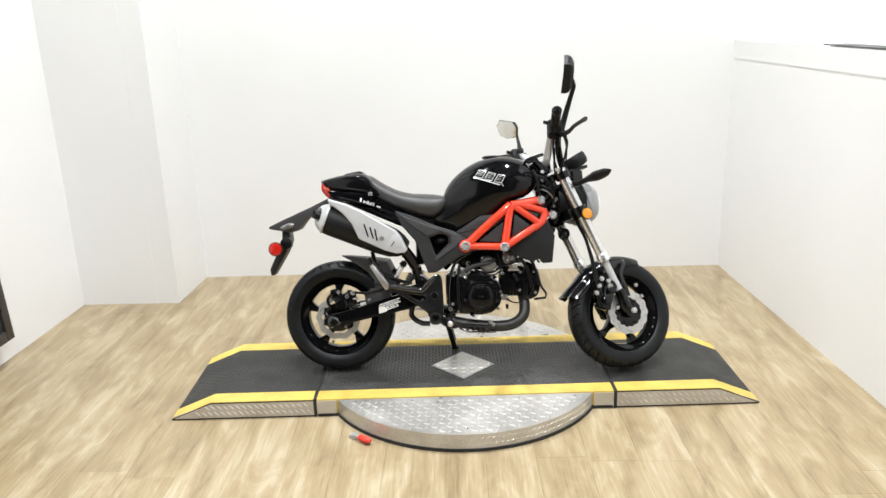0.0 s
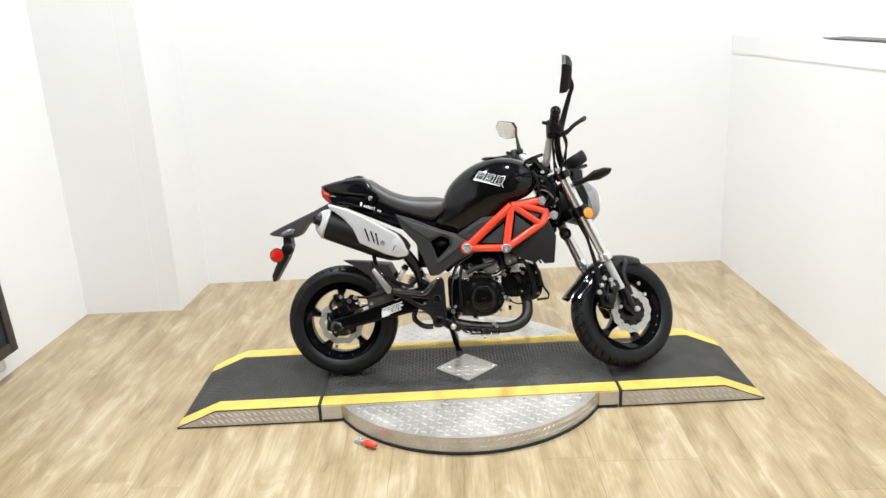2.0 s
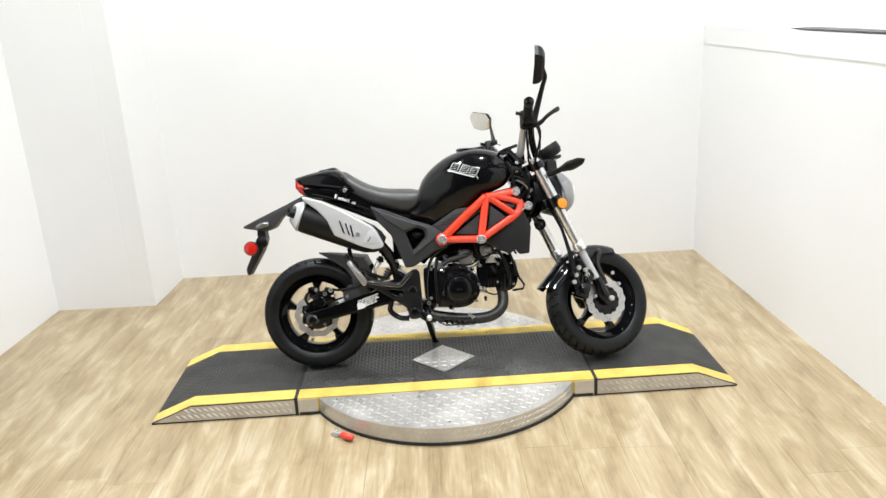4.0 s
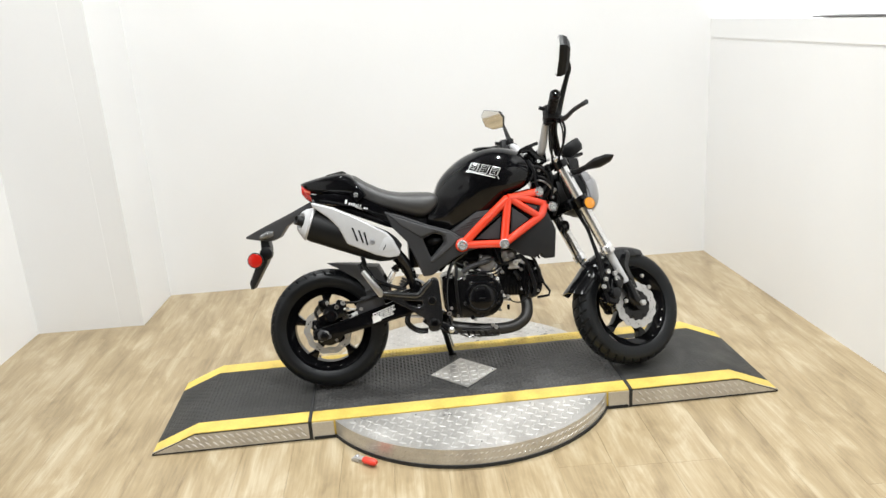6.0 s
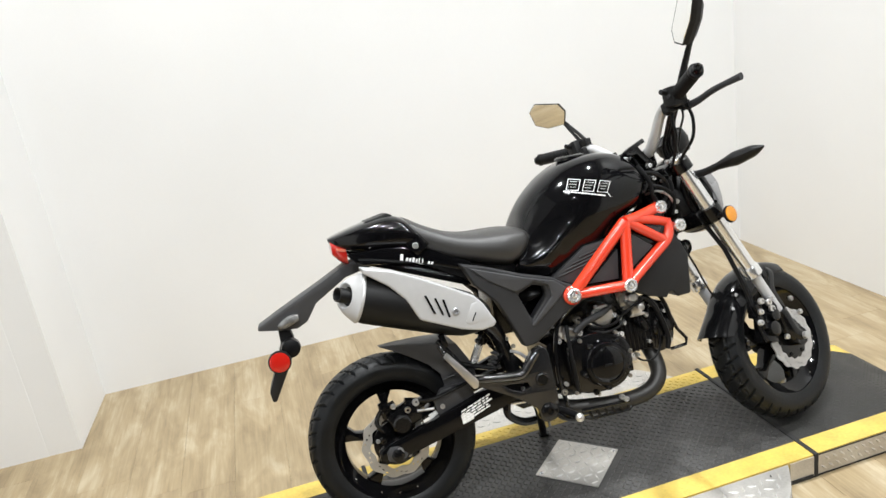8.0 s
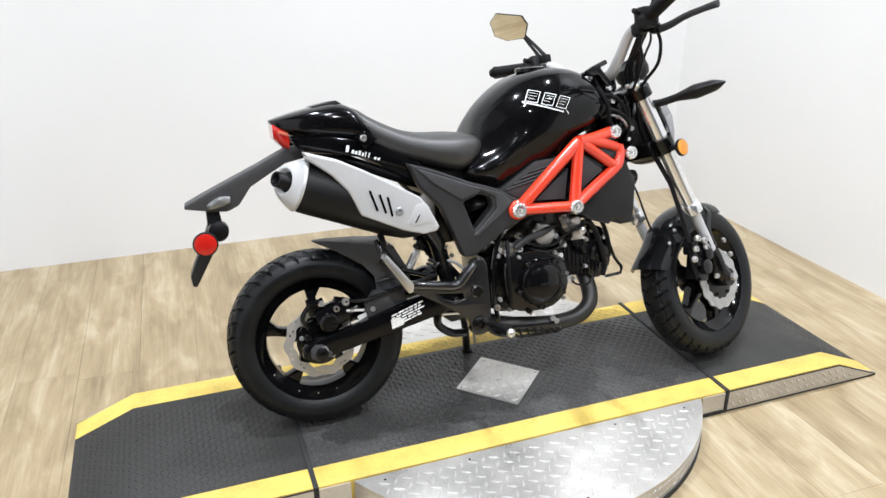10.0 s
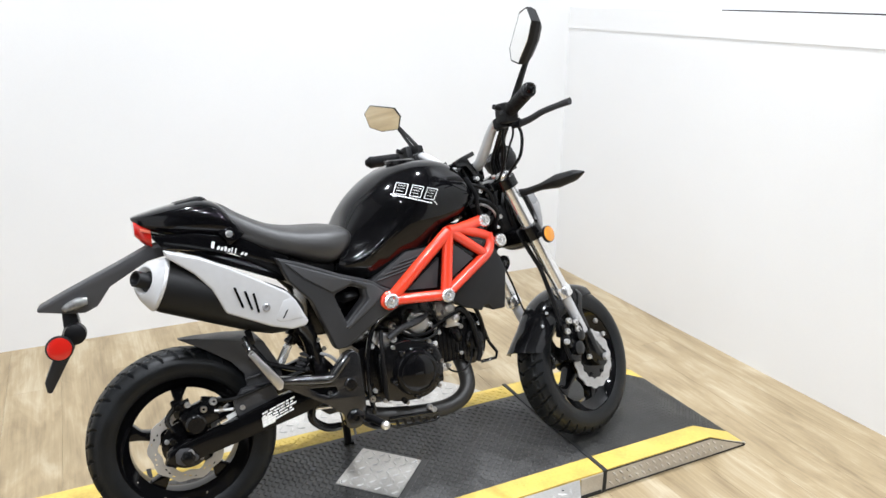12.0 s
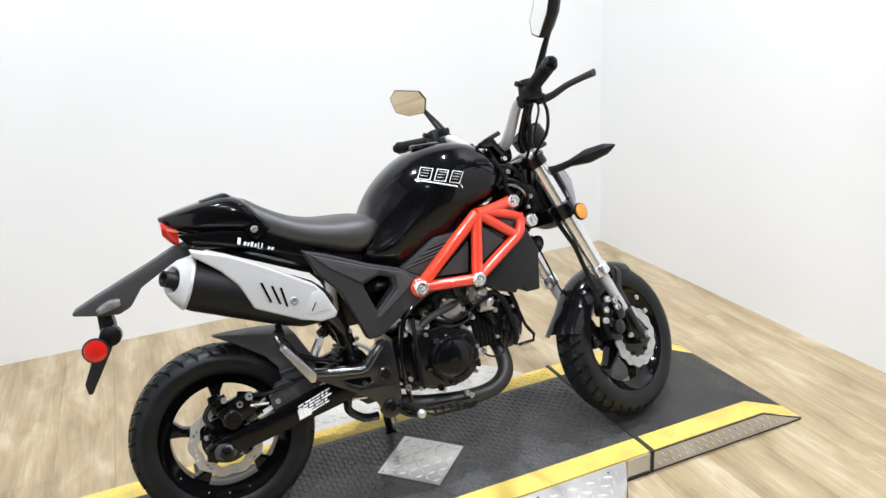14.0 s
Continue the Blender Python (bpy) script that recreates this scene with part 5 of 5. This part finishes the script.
put("stand_foot", box((-0.034, 0.194, 0.0435), (0.03, 0.024, 0.007), 0.002, (13, 0, 0)), "satin", stand)
put("stand_spring", tube([(-0.05, 0.06, 0.18), (-0.035, 0.11, 0.11), (-0.03, 0.12, 0.09)], 0.004, 6), "steel", stand)
put("subframe_plate", prism([(-0.15, 0.21), (-0.11, 0.26), (-0.06, 0.25), (-0.02, 0.21), (-0.06, 0.19), (-0.12, 0.185)], 0.05, 0.11, 0.008), "cast")

# front end, built straight ahead and then turned to the left
axis_x = on_axis
FORK_X, FORK_Y = 0.016, 0.103


def fork_at(s, z):
    """A fork leg's middle at height z; the legs lean a little to the right."""
    return (axis_x(z) + FORK_X, s * FORK_Y - (z - 0.43) * 0.036, z)


for s in (-1, 1):
    y = s * FORK_Y
    def at_z(z):
        return fork_at(s, z)
    leg = steered("fork_leg", lathe([(0.0215, 0), (0.0215, (0.79 - 0.435) / math.cos(radians(RAKE)))], along(at_z(0.435), at_z(0.79)), 24), "fork", bike, "chrome upside-down fork leg")
    steered("fork_collar", lathe([(0.0225, 0), (0.0265, 0.004), (0.0265, 0.030), (0.023, 0.036)], along(at_z(0.418), at_z(0.8)), 24), "fork", leg)
    steered("fork_slider", lathe([(0.0148, 0), (0.0148, 0.15)], along(at_z(0.288), at_z(0.8)), 20), "silver", leg, "satin silver fork slider")
    steered("fork_foot", join(tube([at_z(0.303), at_z(0.280), (0.626, y * 0.97, 0.236), (0.646, y * 0.97, 0.214)], [0.021, 0.023, 0.024, 0.024], 14, 4), lathe([(0.026, -0.016), (0.026, 0.016)], across((0.646, y * 0.97, 0.214)), 20)), "cast", leg, "black fork foot")
    steered("fork_cap", lathe([(0.022, 0), (0.023, 0.006), (0.016, 0.012), (0.008, 0.014)], along(at_z(0.79), at_z(0.9)), 20), "chrome", leg)
    ax = lathe([(0.012, 0), (0.012, 0.01), (0.006, 0.012)], across((0.646, -0.125, 0.214)), 6)
    steered("axle_nut", ax if s < 0 else flipped(ax), "steel", leg)
    rf = steered("fork_reflector", lathe([(0.023, 0), (0.0245, 0.003), (0.0235, 0.009), (0.019, 0.010)], along((0.450, s * 0.166, 0.604), (0.450, s * 0.19, 0.604)), 28), "satin", leg, "round amber side reflector")
    steered("reflector_lens", lathe([(0.0215, 0), (0.0215, 0.010), (0.016, 0.0125), (0.002, 0.0135)], along((0.450, s * 0.1665, 0.604), (0.450, s * 0.19, 0.604)), 28), "orange", rf, "amber prismatic lens")
    steered("reflector_stay", rod((0.448, s * 0.125, 0.612), (0.450, s * 0.168, 0.604), 0.007, 8), "satin", rf)
for z, w in ((0.772, 0.030), (0.625, 0.042)):
    steered("triple_clamp", join(box((axis_x(z) - 0.004, 0, z), (0.055, 0.20, w), 0.008, (0, -RAKE, 0)), lathe([(0.031, -w / 2), (0.031, w / 2)], along(fork_at(-1, z), fork_at(-1, z + 0.1)), 24), lathe([(0.031, -w / 2), (0.031, w / 2)], along(fork_at(1, z), fork_at(1, z + 0.1)), 24)), "cast", bike, "black triple clamp")
steered("front_axle", rod((0.646, -0.12, 0.214), (0.646, 0.12, 0.214), 0.009, 12), "steel")
ff = steered("front_mudguard", arch(FRONT, 0.236, 69, 164, 0.064, 0.004, 0.050, 40, 0.034), "mudguard", bike, "glossy black front mudguard")
steered("mudguard_stay", tube([(0.650, -0.066, 0.428), (0.645, -0.080, 0.408), (0.629, -0.082, 0.363), (0.646, -0.084, 0.310), (0.656, -0.086, 0.276)], [0.007, 0.012, 0.011, 0.008, 0.007], 8, 4, 0.5), "lacquer", ff)
for a, y in ((118, -0.054), (131, -0.056), (143, -0.058)):
    steered("guard_rivet", lathe([(0.005, 0), (0.005, 0.002), (0.002, 0.004)], along((FRONT[0] + 0.222 * math.cos(radians(a)), y, FRONT[2] + 0.222 * math.sin(radians(a))), (FRONT[0] + 0.3 * math.cos(radians(a)), y - 0.06, FRONT[2] + 0.3 * math.sin(radians(a)))), 10), "chrome", ff)
fc = steered("front_caliper", join(box((0.545, -0.088, 0.272), (0.05, 0.05, 0.10), 0.012, (0, 20, 0)), lathe([(0.021, 0), (0.021, 0.02), (0.012, 0.024)], across((0.536, -0.108, 0.262)), 18), lathe([(0.018, 0), (0.018, 0.018), (0.010, 0.022)], across((0.556, -0.108, 0.298)), 18), box((0.57, -0.10, 0.325), (0.05, 0.024, 0.03), 0.006, (0, 25, 0)), box((0.515, -0.095, 0.325), (0.035, 0.03, 0.05), 0.008, (0, 15, 0)), rod((0.50, -0.11, 0.34), (0.515, -0.11, 0.27), 0.010, 10)), "cast", bike, "black front brake caliper")
for x, z, r, m in ((0.518, 0.346, 0.010, "alu"), (0.546, 0.336, 0.010, "alu"), (0.552, 0.316, 0.011, "alu"), (0.503, 0.318, 0.009, "alu"), (0.560, 0.345, 0.007, "steel"), (0.576, 0.228, 0.008, "alu"), (0.490, 0.290, 0.009, "steel"), (0.535, 0.248, 0.007, "cast")):
    steered("caliper_bolt", bolt((x, -0.118, z), r, 0.010), m, fc)
for x, z in ((0.694, 0.330), (0.717, 0.284)):
    steered("disc_bolt", bolt((x, -0.079, z - 0.01), 0.008, 0.008), "alu", front_wheel)
steered("brake_hose", tube([(0.514, -0.104, 0.234), (0.504, -0.102, 0.283), (0.502, -0.100, 0.350), (0.494, -0.098, 0.420), (0.478, -0.094, 0.507), (0.464, -0.090, 0.545), (0.425, -0.080, 0.64), (0.405, -0.085, 0.70), (0.40, -0.10, 0.80), (0.36, -0.16, 0.885), (0.340, -0.215, 0.925)], 0.0068, 8, 6), "hose", fc, "black brake hose")
steered("speed_cable", tube([(0.530, -0.100, 0.25), (0.518, -0.098, 0.33), (0.507, -0.096, 0.40), (0.490, -0.090, 0.48), (0.470, -0.086, 0.549), (0.43, -0.075, 0.64)], 0.004, 8, 6), "hose", fc)
def shifted(bm):
    """Moves a piece of the headlight onto the leaning fork."""
    bm.transform(Matrix.Translation((-0.009, -0.010, 0)))
    return bm


head = steered("headlight", shifted(body([(0.40, 0.64, 0.74, 0.050), (0.435, 0.612, 0.765, 0.072), (0.475, 0.595, 0.772, 0.084), (0.508, 0.590, 0.765, 0.087)], 28, 0.75)), "satin", bike, "black headlight with a silver surround")
steered("headlight_bezel", shifted(body([(0.505, 0.586, 0.768, 0.089), (0.523, 0.584, 0.764, 0.089), (0.552, 0.594, 0.752, 0.076), (0.574, 0.612, 0.737, 0.058)], 28, 0.75)), "cheek", head, "silver headlight surround")
steered("headlight_lens", shifted(body([(0.571, 0.616, 0.734, 0.056), (0.588, 0.630, 0.724, 0.044), (0.594, 0.650, 0.71, 0.028)], 28, 0.8)), "white", head, "clear headlight lens")
for s in (-1, 1):
    hp = prism([(0.478, 0.752), (0.518, 0.742), (0.536, 0.705), (0.534, 0.66), (0.520, 0.62), (0.512, 0.66), (0.500, 0.70)], -0.094, -0.080, 0.005)
    steered("headlight_cheek", shifted(hp if s < 0 else flipped(hp)), "cheek", head, "silver-grey side cheek")
    ts = tube([(0.425, -0.075, 0.742), (0.446, -0.13, 0.738), (0.460, -0.175, 0.741), (0.476, -0.225, 0.744), (0.489, -0.275, 0.747), (0.496, -0.305, 0.749)], [0.019, 0.015, 0.015, 0.029, 0.023, 0.004], 12, 5, 0.7)
    steered("turn_signal", ts if s < 0 else flipped(ts), "satin", bike, "black turn signal on a stalk")
dash = steered("instrument_pod", lathe([(0.022, 0), (0.044, 0.004), (0.051, 0.020), (0.051, 0.047), (0.047, 0.054), (0.044, 0.049)], along((0.524, 0.0, 0.837), (0.494, 0.0, 0.889)), 28), "satin", bike, "black round instrument pod")
steered("top_bracket", join(prism([(0.252, 0.838), (0.252, 0.852), (0.275, 0.862), (0.330, 0.880), (0.335, 0.868), (0.304, 0.858), (0.308, 0.850), (0.338, 0.812), (0.318, 0.804), (0.290, 0.838), (0.270, 0.836)], -0.066, -0.050, 0.003), prism([(0.252, 0.838), (0.252, 0.852), (0.275, 0.862), (0.330, 0.880), (0.335, 0.868), (0.304, 0.858), (0.308, 0.850), (0.338, 0.812), (0.318, 0.804), (0.290, 0.838), (0.270, 0.836)], 0.050, 0.066, 0.003), rod((0.260, -0.06, 0.846), (0.260, 0.06, 0.846), 0.006, 8)), "cast", dash)
steered("ignition_switch", join(lathe([(0.020, 0), (0.020, 0.05), (0.014, 0.056), (0.006, 0.052)], along((0.318, -0.03, 0.79), (0.295, -0.03, 0.84)), 16), box((0.33, -0.04, 0.80), (0.04, 0.05, 0.02), 0.004)), "cast", dash)
steered("ignition_bolt", bolt((0.318, -0.064, 0.798), 0.008, 0.010), "chrome", dash)
steered("ignition_bolt", bolt((0.335, -0.115, 0.79), 0.006, 0.010), "alu", dash)
steered("dash_bracket", join(box((0.47, 0, 0.815), (0.17, 0.05, 0.014), 0.004, (0, -16, 0)), box((0.50, 0, 0.79), (0.05, 0.06, 0.06), 0.01)), "cast", dash)

CROOK = Matrix.Translation((0.347, -0.010, 0.836)) @ pose(0, 0, 0, 0.5, 0, -3.2) @ Matrix.Translation((-0.352, 0, -0.836))


def on_bar(name, bm, mat, parent=bike, label=""):
    bm.transform(CROOK)
    return steered(name, bm, mat, parent, label)


bar_pts = [(0.352, 0.0, 0.836), (0.350, 0.05, 0.838), (0.344, 0.09, 0.862), (0.335, 0.155, 0.918), (0.326, 0.205, 0.932), (0.315, 0.26, 0.941), (0.279, 0.366, 0.959)]
bar = on_bar("handlebar", tube([(x, -y, z) for x, y, z in bar_pts[:0:-1]] + bar_pts, [0.011, 0.0115, 0.0155, 0.016, 0.0155, 0.0115, 0.011], 14, 5), "silver", bike, "silver tapered handlebar")
for s in (-1, 1):
    def fl(b):
        return b if s > 0 else flipped(b)
    on_bar("bar_clamp", fl(box((0.352, 0.035, 0.822), (0.04, 0.028, 0.05), 0.007)), "cast", bar)
    g0, g1 = Vector((0.320, 0.240, 0.938)), Vector((0.279, 0.367, 0.959))
    prof = [(0.018, 0.0), (0.0215, 0.004), (0.0215, 0.008), (0.0176, 0.011)]
    for k in range(18):
        prof += [(0.0176, 0.014 + k * 0.006), (0.0184, 0.016 + k * 0.006), (0.0184, 0.0185 + k * 0.006)]
    prof += [(0.0195, 0.124), (0.0195, 0.131), (0.012, 0.133)]
    on_bar("grip", fl(lathe(prof, along(g0, g1), 20)), "hose", bar, "black ribbed rubber grip")
    on_bar("bar_end", fl(lathe([(0.012, 0), (0.014, 0.002), (0.013, 0.010), (0.008, 0.013), (0.004, 0.008)], along(g1, 2 * g1 - g0), 16)), "cast", bar)
    yy = 0.232 if s < 0 else 0.212
    on_bar("switch_box", fl(join(box((0.321, yy, 0.938), (0.050, 0.046, 0.054), 0.012, (-8, 0, 0)), box((0.344, yy - 0.014, 0.926), (0.034, 0.036, 0.036), 0.007), box((0.322, yy - 0.03, 0.918), (0.034, 0.03, 0.03), 0.007), rod((0.300, yy, 0.950), (0.278, yy, 0.955), 0.007, 10), rod((0.320, yy - 0.04, 0.90), (0.320, yy - 0.035, 0.93), 0.008, 8))), "satin", bar, "black switch housing")
    on_bar("lever_bracket", fl(join(box((0.346, yy - 0.004, 0.914), (0.030, 0.022, 0.026), 0.005, (0, 20, 0)), rod((0.358, yy, 0.898), (0.358, yy, 0.922), 0.008, 10))), "cast", bar)
    on_bar("switch_button", fl(box((0.2965, yy + 0.006, 0.938), (0.006, 0.014, 0.010), 0.002)), "grey", bar)
    on_bar("lever", fl(tube([(0.342, 0.205, 0.920), (0.358, 0.228, 0.909), (0.366, 0.265, 0.909), (0.367, 0.315, 0.915), (0.368, 0.37, 0.915), (0.371, 0.408, 0.914)], [0.009, 0.012, 0.0105, 0.0095, 0.009, 0.0105], 10, 5, 0.8)), "grey", bar, "matte black hand lever")
    c, n, l = Vector((0.344, 0.331, 1.110)), Vector((-0.94, -0.30, 0.12)).normalized(), Vector((-0.036, 0.11, 0.10)).normalized()
    if s > 0:
        c, n, l = Vector((0.335, 0.314, 1.092)), Vector((-0.90, -0.26, -0.41)).normalized(), Vector((-0.03, 0.11, 0.045)).normalized()
    l = (l - n * l.dot(n)).normalized()
    w = n.cross(l)
    def hexa(a, b, d0, d1, taper=1.0):
        bm = bmesh.new()
        shape = [(-1.0, -0.25), (-0.72, -0.88), (0.62, -1.0), (1.0, -0.35), (0.82, 0.72), (0.15, 1.0), (-0.8, 0.75)]
        lo = [bm.verts.new(c + l * u * a + w * v * b + n * d0) for u, v in shape]
        hi = [bm.verts.new(c + l * u * a * taper + w * v * b * taper + n * d1) for u, v in shape]
        bm.faces.new(lo)
        bm.faces.new(hi)
        for k in range(len(shape)):
            bm.faces.new((lo[k], lo[(k + 1) % 7], hi[(k + 1) % 7], hi[k]))
        return bm
    mir = on_bar("mirror", fl(join(hexa(0.076, 0.044, 0.014, 0.0, 1.0), hexa(0.076, 0.044, 0.0, -0.014, 0.92), hexa(0.070, 0.0405, -0.014, -0.026, 0.72)) if s < 0 else join(hexa(0.0675, 0.0435, 0.014, 0.006, 0.97), hexa(0.065, 0.042, 0.006, -0.010, 0.8))), "satin", bar, "black angular rear-view mirror")
    on_bar("mirror_glass", fl(hexa(0.0722, 0.0402, 0.0142, 0.0150, 0.98) if s < 0 else hexa(0.0660, 0.0422, 0.0142, 0.0150, 0.985)), "mirror" if s < 0 else "bronze", mir, "mirror glass" if s < 0 else "warm-tinted mirror glass")
    if s < 0:
        stem = tube([(0.360, 0.205, 0.930), (0.373, 0.222, 0.980), (0.386, 0.268, 1.052), (0.391, 0.290, 1.082), (c.x + 0.024, c.y - 0.008, c.z - 0.006)], [0.014, 0.012, 0.009, 0.008, 0.008], 10, 4, 0.6)
    else:
        foot, tip = Vector((0.328, 0.180, 0.948)), c - l * 0.046 + w * 0.028
        mid = foot.lerp(tip, 0.42)
        stem = join(tube([foot + Vector((0, -0.014, 0)), mid + Vector((0, -0.006, 0.004)), tip], [0.007, 0.0055, 0.0045], 8), tube([foot + Vector((0, 0.012, 0.004)), mid + Vector((0, 0.006, -0.004)), tip + Vector((0, 0.004, -0.006))], [0.007, 0.0055, 0.0045], 8), box(foot, (0.022, 0.042, 0.022), 0.005))
    on_bar("mirror_stem", fl(stem), "satin", mir)

# cables
for pts, r in (
    ([(0.330, -0.222, 0.920), (0.352, -0.168, 0.885), (0.385, -0.105, 0.850), (0.402, -0.085, 0.80), (0.40, -0.06, 0.72)], 0.0050),
    ([(0.324, -0.215, 0.915), (0.345, -0.160, 0.880), (0.378, -0.100, 0.845), (0.398, -0.080, 0.79), (0.41, -0.03, 0.68)], 0.0050),
    ([(0.318, -0.205, 0.915), (0.335, -0.155, 0.875), (0.365, -0.095, 0.835), (0.385, -0.07, 0.79), (0.36, -0.02, 0.74)], 0.0045),
    ([(0.345, -0.215, 0.925), (0.372, -0.190, 0.895), (0.398, -0.145, 0.870), (0.408, -0.110, 0.830), (0.41, -0.08, 0.79)], 0.0032),
    ([(0.352, -0.228, 0.915), (0.360, -0.228, 0.875), (0.352, -0.215, 0.825), (0.362, -0.16, 0.795), (0.385, -0.11, 0.775)], 0.0045),
    ([(0.320, -0.210, 0.912), (0.313, -0.200, 0.880), (0.318, -0.195, 0.844), (0.330, -0.160, 0.800), (0.360, -0.10, 0.77)], 0.0042),
    ([(0.345, 0.215, 0.925), (0.39, 0.17, 0.87), (0.42, 0.06, 0.80), (0.39, 0.0, 0.70)], 0.0045),
):
    steered("control_cable", tube(pts, r, 8, 7), "hose", bar, "black control cable")
put("cable_loom", tube([(0.345, -0.06, 0.80), (0.385, -0.09, 0.755), (0.375, -0.085, 0.70), (0.34, -0.07, 0.66)], 0.007, 8, 6), "hose", bike, "black cable loom")
put("cable_loom", tube([(0.33, -0.03, 0.81), (0.38, -0.07, 0.72), (0.41, -0.07, 0.66), (0.39, -0.06, 0.60)], 0.006, 8, 6), "hose", bike, "black cable loom")
put("steering_stop", join(box((0.345, 0, 0.735), (0.06, 0.13, 0.10), 0.014, (0, -RAKE, 0)), box((0.325, -0.05, 0.775), (0.05, 0.04, 0.03), 0.008, (0, -20, 0))), "cast", bike, "black steering head casting")
for pts, r, m in (
    ([(0.305, -0.085, 0.800), (0.345, -0.105, 0.785), (0.372, -0.10, 0.745), (0.352, -0.095, 0.700)], 0.0055, "hose"),
    ([(0.310, -0.075, 0.760), (0.350, -0.100, 0.750), (0.385, -0.098, 0.715), (0.378, -0.09, 0.665)], 0.0050, "hose"),
    ([(0.315, -0.070, 0.735), (0.340, -0.095, 0.740), (0.368, -0.100, 0.722), (0.392, -0.085, 0.690)], 0.0035, "alu"),
    ([(0.300, -0.080, 0.820), (0.320, -0.100, 0.770), (0.322, -0.10, 0.735), (0.338, -0.09, 0.70)], 0.0065, "hose"),
):
    put("head_cable", tube(pts, r, 8, 6), m, bike, "cable looped at the steering head")
for x, z, r, m in ((0.338, 0.778, 0.008, "chrome"), (0.362, 0.765, 0.006, "alu"), (0.352, 0.735, 0.006, "chrome"), (0.395, 0.700, 0.007, "alu"), (0.385, 0.672, 0.006, "chrome")):
    put("head_bolt", bolt((x, -0.088, z), r, 0.010), m)
put("horn", lathe([(0.010, -0.022), (0.017, -0.020), (0.019, -0.004), (0.024, 0.0), (0.0255, 0.004), (0.0255, 0.010), (0.021, 0.014), (0.019, 0.011), (0.015, 0.014), (0.012, 0.011), (0.006, 0.014), (0.001, 0.014)], along((0.432, -0.014, 0.553), (0.442, -0.044, 0.549)), 28), "lacquer", bike, "black horn")
put("front_cable", tube([(0.42, -0.02, 0.58), (0.445, -0.04, 0.50), (0.49, -0.03, 0.40), (0.55, -0.02, 0.34)], 0.003, 6, 6), "hose", bike, "thin black cable")

# tank emblem strokes: plain shapes in white outline
emb = put("emblem", stroke([(0.062, 0.791), (0.066, 0.790)], 0.002), "print", tank, "white outlined emblem")
for k in range(3):
    x = 0.066 + k * 0.038
    z = 0.799 - (x - 0.062) * 0.27
    q = [(x, z), (x + 0.028, z - 0.0075), (x + 0.044, z + 0.0195), (x + 0.017, z + 0.027), (x, z)]
    blk = put("emblem_block", stroke(q, 0.0014), "print", emb)
    put("emblem_fill", join(stroke([(x + 0.009, z + 0.0068), (x + 0.024, z + 0.0028)], 0.0010), stroke([(x + 0.013, z + 0.0135), (x + 0.030, z + 0.0090)], 0.0010), stroke([(x + 0.018, z + 0.0200), (x + 0.036, z + 0.0150)], 0.0010)), "sticker", blk, "pale emblem line")
put("emblem_tail", stroke([(0.172, 0.766), (0.178, 0.757)], 0.0020), "print", emb)
for k in range(13):
    x = 0.060 + k * 0.0082
    put("emblem_bar", stroke([(x, 0.7955 - k * 0.00262), (x + 0.0032, 0.7945 - k * 0.00262)], 0.0036), "print", emb)


# ---- floor planks, last ----
def plank_mesh(w, length):
    bm = box((0, 0, -0.002), (w - 0.0007, length - 0.0007, 0.004))
    me = bpy.data.meshes.new("plank")
    bm.to_mesh(me)
    bm.free()
    me.materials.append(M["wood"])
    return me


PW, PL = 0.18, 1.22
plank = plank_mesh(PW, PL)
floor_ob = bpy.data.objects["floor"]
rng = random.Random(4)
for i in range(28):
    off = rng.random() * PL
    for j in range(10):
        y = -8.95 + off + (j - 0.5) * PL
        lo, hi = max(y - PL / 2, -9.05), min(y + PL / 2, 1.64)
        if hi - lo < 0.03:
            continue
        ob = new("plank", plank if hi - lo > PL - 0.001 else plank_mesh(PW, hi - lo))
        ob.parent = floor_ob
        ob.location = (-2.54 + i * PW, (lo + hi) / 2, 0.0)
